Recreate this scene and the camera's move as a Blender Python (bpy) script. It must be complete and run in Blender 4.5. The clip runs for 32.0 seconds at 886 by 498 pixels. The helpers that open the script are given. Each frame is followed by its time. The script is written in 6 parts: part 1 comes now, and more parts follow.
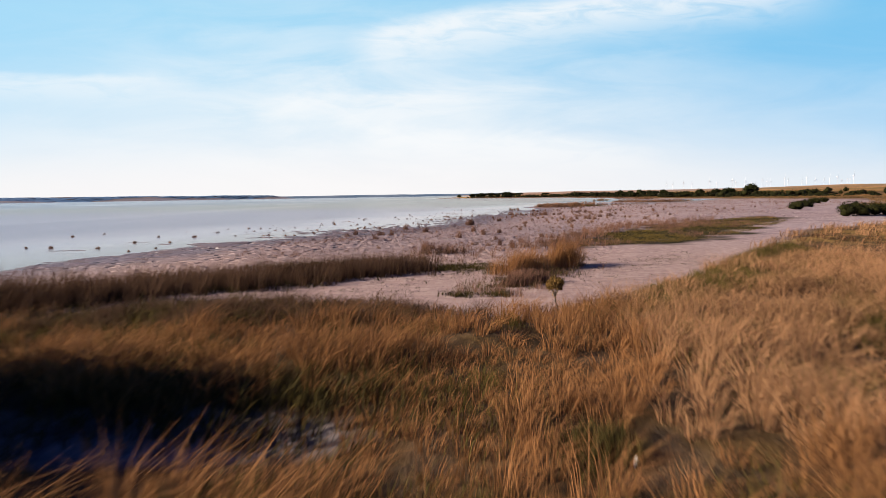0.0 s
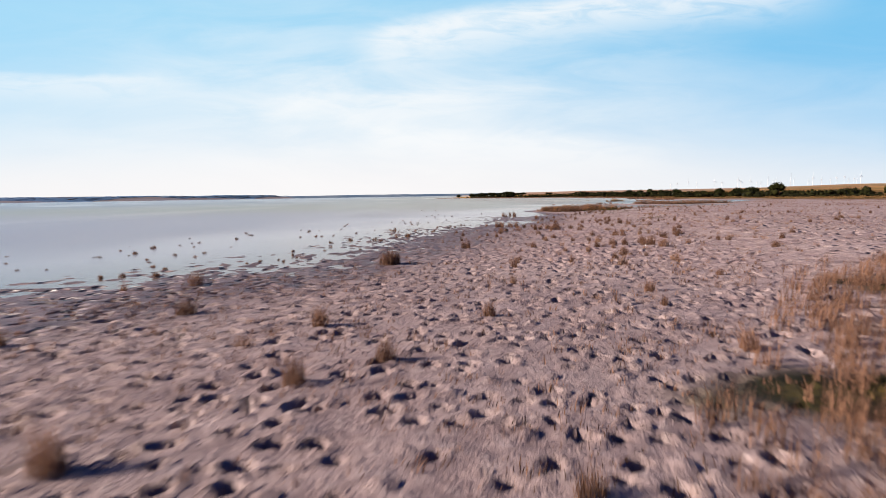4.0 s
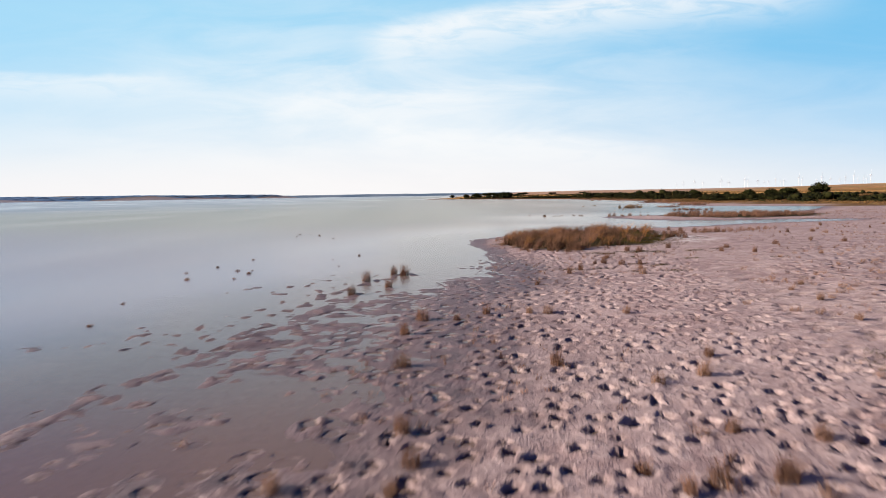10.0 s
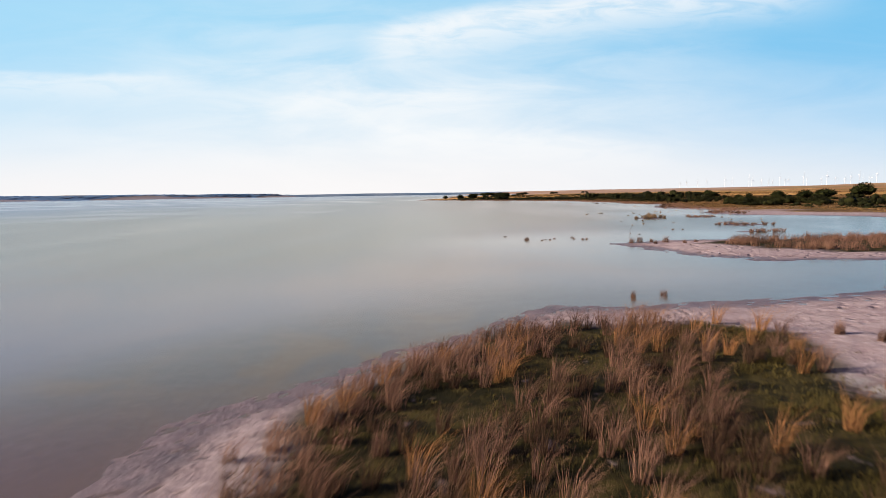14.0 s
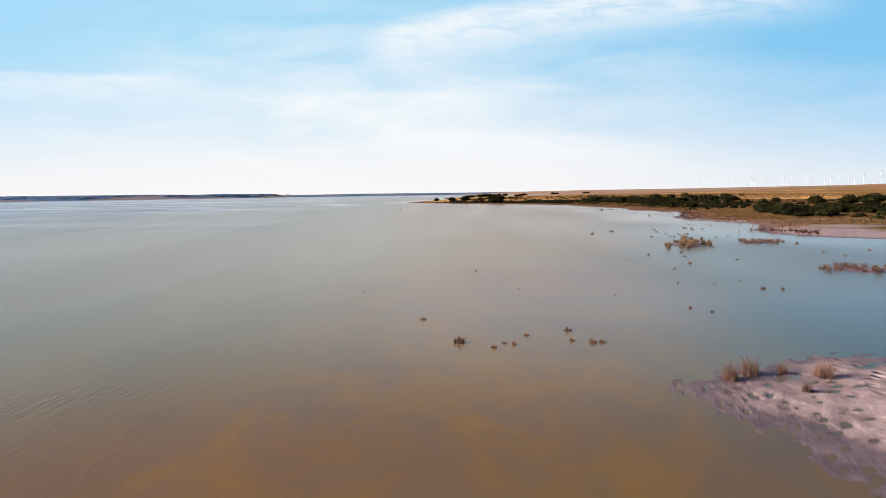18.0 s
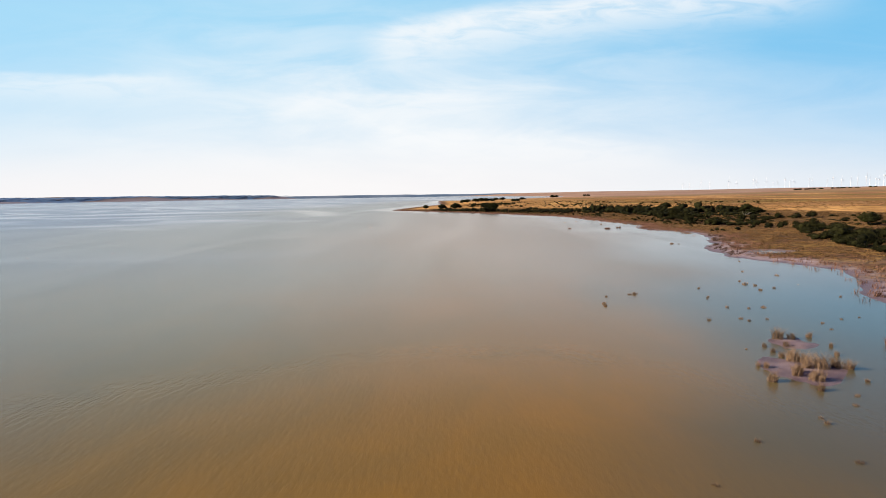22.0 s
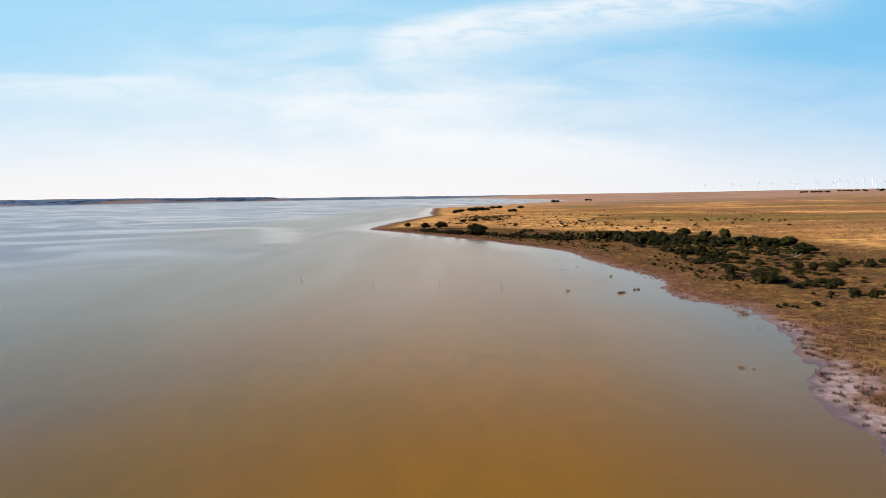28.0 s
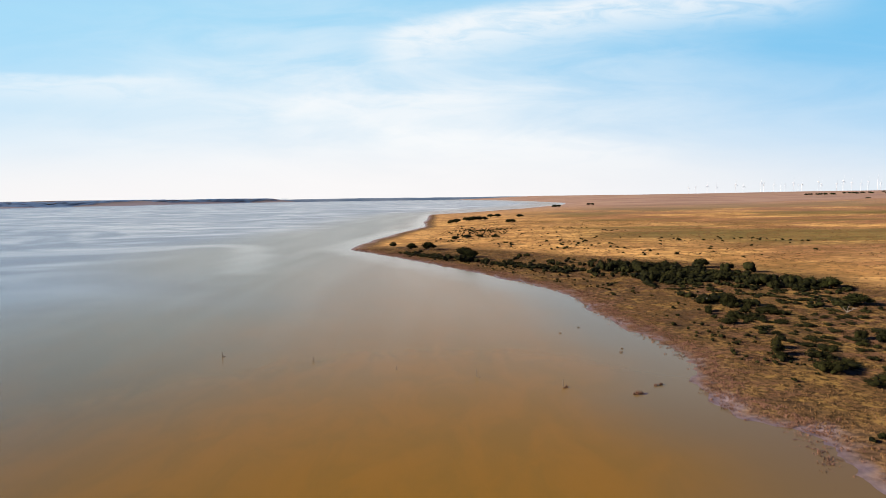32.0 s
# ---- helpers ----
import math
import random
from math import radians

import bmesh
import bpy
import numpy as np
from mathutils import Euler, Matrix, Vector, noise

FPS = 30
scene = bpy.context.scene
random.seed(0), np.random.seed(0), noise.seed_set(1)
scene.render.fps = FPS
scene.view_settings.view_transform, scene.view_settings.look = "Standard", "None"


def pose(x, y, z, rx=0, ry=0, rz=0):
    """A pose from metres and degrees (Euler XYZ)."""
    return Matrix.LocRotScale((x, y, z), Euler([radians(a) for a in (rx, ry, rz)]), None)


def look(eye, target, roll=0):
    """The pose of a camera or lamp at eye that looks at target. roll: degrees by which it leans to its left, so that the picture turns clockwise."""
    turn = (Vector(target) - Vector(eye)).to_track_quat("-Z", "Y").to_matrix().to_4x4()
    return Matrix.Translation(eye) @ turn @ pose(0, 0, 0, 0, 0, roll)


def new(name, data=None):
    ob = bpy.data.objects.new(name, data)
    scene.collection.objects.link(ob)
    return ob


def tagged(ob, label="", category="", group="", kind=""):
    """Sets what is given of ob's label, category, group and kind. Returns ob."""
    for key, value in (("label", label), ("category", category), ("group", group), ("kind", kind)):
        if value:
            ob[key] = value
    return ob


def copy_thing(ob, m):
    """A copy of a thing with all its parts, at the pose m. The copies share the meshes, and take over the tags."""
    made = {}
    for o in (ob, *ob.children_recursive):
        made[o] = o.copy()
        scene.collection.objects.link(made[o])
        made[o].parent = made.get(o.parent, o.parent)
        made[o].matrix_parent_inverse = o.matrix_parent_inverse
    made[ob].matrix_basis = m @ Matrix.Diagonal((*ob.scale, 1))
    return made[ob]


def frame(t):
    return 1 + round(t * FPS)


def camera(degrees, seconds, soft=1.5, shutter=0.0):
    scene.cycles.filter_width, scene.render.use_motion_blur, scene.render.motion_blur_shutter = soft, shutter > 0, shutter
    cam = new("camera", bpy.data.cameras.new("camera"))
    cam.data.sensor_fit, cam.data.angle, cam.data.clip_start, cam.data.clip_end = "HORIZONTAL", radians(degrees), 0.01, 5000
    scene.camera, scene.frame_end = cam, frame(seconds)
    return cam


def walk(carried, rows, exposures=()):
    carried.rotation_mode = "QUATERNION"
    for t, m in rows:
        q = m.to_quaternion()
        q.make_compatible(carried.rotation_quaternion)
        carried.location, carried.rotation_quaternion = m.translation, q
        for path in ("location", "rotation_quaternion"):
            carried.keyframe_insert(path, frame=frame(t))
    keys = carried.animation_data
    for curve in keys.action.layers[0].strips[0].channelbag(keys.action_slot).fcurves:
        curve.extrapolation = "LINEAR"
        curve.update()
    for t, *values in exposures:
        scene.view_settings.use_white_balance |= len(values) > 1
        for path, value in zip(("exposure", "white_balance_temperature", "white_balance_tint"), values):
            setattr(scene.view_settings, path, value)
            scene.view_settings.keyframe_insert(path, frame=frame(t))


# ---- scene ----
# Camera and its flight: low over the grass bank and the flats, then climbing over the lake.
cam = camera(75.0, 32.0, soft=0.5, shutter=0.4)
PATH = [
    (0.0, 0.000, 0.000, 2.608, 84.741, 0.900, -0.523),
    (1.0, 0.981, 7.087, 2.590, 84.737, 0.897, -0.445),
    (2.0, 2.010, 14.239, 2.576, 84.734, 0.894, -0.368),
    (3.0, 3.267, 21.371, 2.592, 84.730, 0.891, -0.290),
    (4.0, 4.754, 28.524, 2.580, 84.727, 0.888, -0.212),
    (5.0, 6.449, 35.695, 2.594, 84.723, 0.884, -0.134),
    (6.0, 8.272, 42.842, 2.735, 84.720, 0.881, -0.056),
    (7.0, 10.070, 49.956, 2.924, 84.717, 0.878, 0.021),
    (8.0, 11.921, 57.298, 3.124, 84.713, 0.875, 0.099),
    (9.0, 13.727, 65.043, 3.382, 84.692, 0.872, 0.153),
    (10.0, 15.607, 73.185, 3.617, 84.670, 0.869, 0.207),
    (11.0, 17.560, 81.688, 3.830, 84.649, 0.866, 0.261),
    (12.0, 19.550, 90.306, 4.083, 84.627, 0.863, 0.315),
    (13.0, 21.577, 98.906, 4.380, 84.606, 0.859, 0.368),
    (14.0, 23.469, 107.504, 4.706, 84.585, 0.856, 0.422),
    (15.0, 25.340, 115.989, 5.008, 84.563, 0.853, 0.476),
    (16.0, 27.274, 124.517, 5.320, 84.542, 0.850, 0.530),
    (17.0, 29.182, 133.061, 5.701, 84.565, 0.847, 0.533),
    (18.0, 31.047, 141.633, 6.259, 84.588, 0.844, 0.536),
    (19.0, 32.858, 150.250, 7.074, 84.611, 0.841, 0.539),
    (20.0, 34.675, 158.790, 8.015, 84.634, 0.838, 0.542),
    (21.0, 36.463, 167.330, 9.055, 84.658, 0.834, 0.545),
    (22.0, 38.320, 175.833, 10.226, 84.681, 0.831, 0.548),
    (23.0, 40.212, 184.210, 11.566, 84.704, 0.828, 0.551),
    (24.0, 42.104, 192.438, 13.070, 84.727, 0.825, 0.554),
    (25.0, 43.868, 200.623, 14.692, 84.730, 0.822, 0.593),
    (26.0, 45.593, 208.716, 16.398, 84.734, 0.819, 0.633),
    (27.0, 47.331, 216.725, 18.207, 84.737, 0.816, 0.672),
    (28.0, 49.109, 224.700, 20.157, 84.741, 0.812, 0.711),
    (29.0, 50.909, 232.710, 22.289, 84.744, 0.809, 0.751),
    (30.0, 52.688, 240.809, 24.619, 84.748, 0.806, 0.790),
    (31.0, 54.470, 248.989, 27.098, 84.751, 0.803, 0.830),
    (32.0, 56.247, 257.214, 29.645, 84.755, 0.800, 0.869),
]
walk(cam, [(t, pose(x, y, z, rx, ry, rz)) for t, x, y, z, rx, ry, rz in PATH])

# ---- light ----
SUN_EL, SUN_AZ = radians(23), radians(-97)      # azimuth from +y towards +x
sun_dir = Vector((math.sin(SUN_AZ) * math.cos(SUN_EL), math.cos(SUN_AZ) * math.cos(SUN_EL), math.sin(SUN_EL)))
sun = new("sun", bpy.data.lights.new("sun", "SUN"))
sun.data.energy, sun.data.angle, sun.data.color = 4.6, radians(0.55), (1.0, 0.89, 0.76)
sun.matrix_world = look((-300, 0, 200), Vector((-300, 0, 200)) - sun_dir)
scene.view_settings.exposure = 2.0

world = bpy.data.worlds.new("sky")
scene.world = world
world.use_nodes = True


class Nodes:
    """Short hand for node trees."""

    def __init__(self, tree):
        self.t = tree
        tree.nodes.clear()

    def add(self, kind, **props):
        n = self.t.nodes.new(kind)
        for k, v in props.items():
            if k == "operation":
                n.operation = v
            elif k == "blend_type":
                n.blend_type = v
            elif k == "data_type":
                n.data_type = v
            elif k == "attribute_name":
                n.attribute_name = v
        return n

    def put(self, sock, v):
        if isinstance(v, bpy.types.NodeSocket):
            self.t.links.new(v, sock)
        elif v is not None:
            if sock.type in ("RGBA",) and not isinstance(v, (int, float)):
                sock.default_value = (*v[:3], 1.0)
            else:
                sock.default_value = v

    def math(self, op, a, b=None, c=None, clamp=False):
        n = self.add("ShaderNodeMath", operation=op)
        n.use_clamp = clamp
        for s, v in zip(n.inputs, (a, b, c)):
            self.put(s, v)
        return n.outputs[0]

    def mix(self, fac, a, b, blend="MIX"):
        n = self.add("ShaderNodeMix", data_type="RGBA")
        n.blend_type = blend
        self.put(n.inputs[0], fac)
        self.put(n.inputs[6], a)
        self.put(n.inputs[7], b)
        return n.outputs[2]

    def noise(self, vec, scale, detail=4.0, rough=0.55, distort=0.0):
        n = self.add("ShaderNodeTexNoise")
        self.put(n.inputs["Vector"], vec)
        n.inputs["Scale"].default_value = scale
        n.inputs["Detail"].default_value = detail
        n.inputs["Roughness"].default_value = rough
        n.inputs["Distortion"].default_value = distort
        return n.outputs[0]

    def step(self, v, lo, hi, a=0.0, b=1.0):
        n = self.add("ShaderNodeMapRange")
        n.interpolation_type = "SMOOTHSTEP"
        for s, x in zip(n.inputs, (v, lo, hi, a, b)):
            self.put(s, x)
        return n.outputs[0]

    def scaled(self, vec, s):
        n = self.add("ShaderNodeVectorMath", operation="MULTIPLY")
        self.put(n.inputs[0], vec)
        n.inputs[1].default_value = s
        return n.outputs[0]

    def attr(self, name):
        return self.add("ShaderNodeAttribute", attribute_name=name).outputs["Fac"]


def build_sky():
    k = Nodes(world.node_tree)
    sky = k.add("ShaderNodeTexSky")
    sky.sky_type, sky.sun_disc = "NISHITA", False
    sky.sun_elevation, sky.sun_rotation = SUN_EL, SUN_AZ
    sky.altitude, sky.air_density, sky.dust_density, sky.ozone_density = 10, 0.8, 0.3, 2.0
    co = k.add("ShaderNodeTexCoord").outputs["Generated"]
    sep = k.add("ShaderNodeSeparateXYZ")
    k.put(sep.inputs[0], co)
    x, y, z = sep.outputs
    ya = k.math("MAXIMUM", k.math("ABSOLUTE", y), 0.05)
    u, v = k.math("DIVIDE", x, ya), k.math("DIVIDE", z, ya)
    uv = k.add("ShaderNodeCombineXYZ")
    k.put(uv.inputs[0], u)
    k.put(uv.inputs[1], v)
    wisp = k.noise(k.scaled(uv.outputs[0], (1.6, 7.0, 1.0)), 2.2, 6, 0.6, 0.5)
    fine = k.noise(k.scaled(uv.outputs[0], (5.0, 22.0, 1.0)), 2.0, 5, 0.6, 0.8)
    wob = k.math("MULTIPLY", k.math("SUBTRACT", wisp, 0.5), 0.10)

    def streak(u0, u1, v0, slope, bend, up, down, soft=0.12):
        """A long cirrus band between u0 and u1: a soft lower side and a sharper upper side."""
        du = k.math("SUBTRACT", u, u0)
        line = k.math("ADD", k.math("MULTIPLY", du, slope), k.math("MULTIPLY", k.math("MULTIPLY", du, du), bend))
        dv = k.math("SUBTRACT", k.math("SUBTRACT", v, v0), k.math("ADD", line, k.math("MULTIPLY", wob, 0.35)))
        a = k.step(dv, up, 0.0)
        b = k.step(dv, -down, 0.0)
        ends = k.math("MULTIPLY", k.step(u, u0 - soft * 0.3, u0 + soft * 0.5), k.step(u, u1 + soft, u1 - soft))
        body = k.math("MULTIPLY", k.math("MULTIPLY", a, b), ends)
        return k.math("MULTIPLY", body, k.step(fine, 0.25, 0.62, 0.45, 1.0))

    arm = streak(-0.13, 0.62, 0.262, 0.18, -0.09, 0.03, 0.09)
    left = streak(-0.95, -0.45, 0.222, -0.055, 0.0, 0.015, 0.06)
    mid = streak(-0.30, 0.10, 0.160, 0.0, 0.0, 0.03, 0.06)
    low = streak(-0.14, 0.35, 0.105, -0.06, 0.0, 0.03, 0.06)
    high = streak(-0.42, -0.24, 0.268, 0.05, 0.0, 0.02, 0.03)
    ahead = k.step(y, -0.1, 0.25, 0.4, 1.0)
    veil = k.math("MULTIPLY", k.step(wisp, 0.22, 0.78), k.step(v, 0.44, 0.12, 0.0, 0.75))
    centre = k.step(k.math("ABSOLUTE", k.math("ADD", u, 0.10)), 0.70, 0.05)
    veil = k.math("MULTIPLY", veil, k.math("MULTIPLY_ADD", centre, 0.80, 0.24))
    haze = k.math("MULTIPLY", k.math("MULTIPLY", k.step(v, 0.29, -0.02), k.math("MULTIPLY_ADD", ahead, 0.75, 0.25)), k.step(u, 0.95, -0.05, 0.50, 1.0))
    cloud = veil
    for s, w in ((arm, 0.78), (left, 0.5), (mid, 0.6), (low, 0.6), (high, 0.25)):
        cloud = k.math("SUBTRACT", 1.0, k.math("MULTIPLY", k.math("SUBTRACT", 1.0, cloud), k.math("SUBTRACT", 1.0, k.math("MULTIPLY", s, w))))
    cloud = k.math("MULTIPLY", cloud, ahead)
    # thin bright cirrus air low in the sky, clear deep blue overhead
    thin = k.mix(k.step(u, -0.5, 0.75), (2.0, 3.7, 4.75), (1.0, 2.9, 4.4))
    deep = k.mix(1.0, sky.outputs[0], (0.165, 0.315, 0.80), "MULTIPLY")
    air = k.mix(k.math("MULTIPLY", k.step(v, 0.52, 0.32, 0.0, 0.94), ahead), deep, thin)
    col = k.mix(k.math("MULTIPLY", haze, 0.96), air, (4.74, 4.69, 4.72))
    col = k.mix(cloud, col, (4.9, 4.93, 4.95))
    col = k.mix(k.math("MULTIPLY", k.step(v, 0.11, 0.01, 0.0, 0.45), ahead), col, (4.86, 4.62, 4.55))
    bg = k.add("ShaderNodeBackground")
    k.put(bg.inputs[0], col)
    bg.inputs[1].default_value = 0.05
    out = k.add("ShaderNodeOutputWorld")
    k.put(out.inputs[0], bg.outputs[0])


build_sky()

# ---- materials ----
MATS = {}


def material(name):
    m = bpy.data.materials.new(name)
    m.use_nodes = True
    k = Nodes(m.node_tree)
    bsdf = k.add("ShaderNodeBsdfPrincipled")
    out = k.add("ShaderNodeOutputMaterial")
    k.put(out.inputs[0], bsdf.outputs[0])
    MATS[name] = m
    return m, k, bsdf


def set_bump(k, bsdf, height, strength, distance):
    b = k.add("ShaderNodeBump")
    b.inputs["Strength"].default_value = strength
    b.inputs["Distance"].default_value = distance
    k.put(b.inputs["Height"], height)
    k.put(bsdf.inputs["Normal"], b.outputs[0])


def ground_material():
    m, k, b = material("lake_shore_ground")
    co = k.add("ShaderNodeNewGeometry").outputs["Position"]
    wet, marsh, field, mat_, mud, salt = (k.attr(n) for n in ("wet", "marsh", "field", "mat", "mud", "salt"))
    big = k.noise(co, 0.12, 5, 0.6)
    mid = k.noise(co, 1.1, 5, 0.6)
    fine = k.noise(co, 14.0, 5, 0.65)
    sand = k.mix(k.step(mid, 0.35, 0.68), (0.144, 0.100, 0.100), (0.212, 0.157, 0.152))
    sand = k.mix(k.step(big, 0.40, 0.65, 0.0, 0.7), sand, (0.200, 0.150, 0.145))
    sand = k.mix(k.step(fine, 0.45, 0.75, 0.0, 0.6), sand, (0.090, 0.055, 0.052))
    crumb = k.noise(co, 4.2, 4, 0.7, 0.3)
    sand = k.mix(k.math("MULTIPLY", k.step(crumb, 0.54, 0.66, 0.0, 0.8), k.step(big, 0.30, 0.55, 0.35, 1.0)), sand, (0.275, 0.212, 0.200))
    sand = k.mix(k.step(crumb, 0.44, 0.34, 0.0, 0.45), sand, (0.094, 0.062, 0.060))
    sand = k.mix(k.math("MULTIPLY", salt, k.step(mid, 0.42, 0.60)), sand, (0.30, 0.28, 0.275))
    sep = k.add("ShaderNodeSeparateXYZ")
    k.put(sep.inputs[0], co)
    sand = k.mix(k.step(sep.outputs[1], 36.0, 20.0, 0.0, 0.55), sand, k.mix(k.step(crumb, 0.40, 0.62), (0.175, 0.112, 0.088), (0.225, 0.150, 0.120)))
    wetc = k.mix(k.step(mid, 0.35, 0.65), (0.054, 0.036, 0.036), (0.092, 0.061, 0.060))
    col = k.mix(wet, sand, wetc)
    # olive sedge floor, taken near black to paint the shade between reeds
    green = k.mix(k.step(mid, 0.42, 0.60), (0.0080, 0.0070, 0.0020), (0.030, 0.022, 0.0065))
    green = k.mix(k.step(fine, 0.48, 0.68), green, (0.0035, 0.003, 0.0014))
    col = k.mix(k.math("MULTIPLY", mat_, k.step(mid, 0.22, 0.38)), col, green)
    patch = k.noise(co, 0.045, 6, 0.6, 0.4)
    tuss = k.noise(co, 0.8, 5, 0.7)
    marshc = k.mix(k.step(patch, 0.42, 0.58), (0.088, 0.044, 0.022), (0.088, 0.048, 0.017))
    marshc = k.mix(k.step(k.noise(co, 0.18, 5, 0.65), 0.45, 0.60), marshc, (0.155, 0.090, 0.026))
    marshc = k.mix(k.step(k.noise(co, 0.07, 5, 0.65, 0.5), 0.50, 0.62, 0.0, 0.65), marshc, (0.042, 0.026, 0.012))
    marshc = k.mix(k.step(tuss, 0.45, 0.60, 0.0, 0.9), marshc, (0.020, 0.013, 0.005))
    # blue-grey in the far west paints distance haze into the marsh colour
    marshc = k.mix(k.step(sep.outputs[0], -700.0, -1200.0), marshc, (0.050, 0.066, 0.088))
    marshc = k.mix(k.math("MULTIPLY", k.attr("fringe"), 0.6), marshc, k.mix(k.step(tuss, 0.40, 0.60), (0.110, 0.062, 0.036), (0.048, 0.027, 0.014)))
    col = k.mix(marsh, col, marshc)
    wide = k.noise(k.scaled(co, (0.6, 1.0, 1.0)), 0.0065, 7, 0.62, 0.6)
    streaks = k.noise(k.scaled(co, (0.6, 1.0, 1.0)), 0.03, 9, 0.72, 0.5)
    gold = k.mix(k.step(streaks, 0.45, 0.55), (0.250, 0.130, 0.040), (0.430, 0.240, 0.078))
    olive = k.mix(k.step(streaks, 0.44, 0.56), (0.082, 0.060, 0.016), (0.136, 0.094, 0.027))
    russet = k.mix(k.step(streaks, 0.44, 0.56), (0.145, 0.066, 0.028), (0.215, 0.106, 0.044))
    far = k.mix(k.math("MULTIPLY", k.step(wide, 0.40, 0.50), k.math("MULTIPLY_ADD", k.attr("back"), 0.75, 0.25)), gold, russet)
    far = k.mix(k.math("MULTIPLY", k.step(k.noise(k.scaled(co, (0.35, 1.0, 1.0)), 0.0045, 6, 0.6, 0.4), 0.45, 0.53), k.attr("back")), far, olive)
    far = k.mix(k.step(k.noise(co, 0.30, 7, 0.75), 0.50, 0.62, 0.0, 0.85), far, (0.060, 0.034, 0.013))
    far = k.mix(k.step(k.noise(co, 0.085, 7, 0.7, 0.6), 0.44, 0.58, 0.0, 0.6), far, (0.110, 0.060, 0.018))
    # pale far tone: distance haze put into the pasture colour
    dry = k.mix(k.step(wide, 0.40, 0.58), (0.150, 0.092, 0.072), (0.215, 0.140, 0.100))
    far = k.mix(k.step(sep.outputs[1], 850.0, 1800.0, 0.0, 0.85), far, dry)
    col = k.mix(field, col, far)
    # mud tone; near-black under bank grass, where it paints shade between clumps
    mud_shade_col = k.mix(k.step(mid, 0.4, 0.62), (0.016, 0.010, 0.006), (0.040, 0.027, 0.018))
    mud_shade_col = k.mix(k.step(mud, 0.76, 0.98), mud_shade_col, k.mix(k.step(mid, 0.4, 0.62), (0.040, 0.034, 0.034), (0.115, 0.094, 0.090)))
    col = k.mix(mud, col, mud_shade_col)
    k.put(b.inputs["Base Color"], col)
    k.put(b.inputs["Roughness"], k.math("MULTIPLY_ADD", wet, -0.40, 0.92))
    k.put(b.inputs["Specular IOR Level"], k.math("MULTIPLY_ADD", wet, 0.26, 0.02))
    vor = k.add("ShaderNodeTexVoronoi")
    k.put(vor.inputs["Vector"], co)
    vor.inputs["Scale"].default_value = 1.7
    pit = k.math("MULTIPLY", k.step(vor.outputs["Distance"], 0.05, 0.42), k.attr("pitted"))
    h = k.math("ADD", k.math("ADD", k.math("MULTIPLY", fine, 0.30), k.math("MULTIPLY", mid, 0.8)), k.math("ADD", k.math("MULTIPLY", pit, 2.6), k.math("MULTIPLY", crumb, 0.55)))
    set_bump(k, b, h, 1.0, 0.09)
    return m


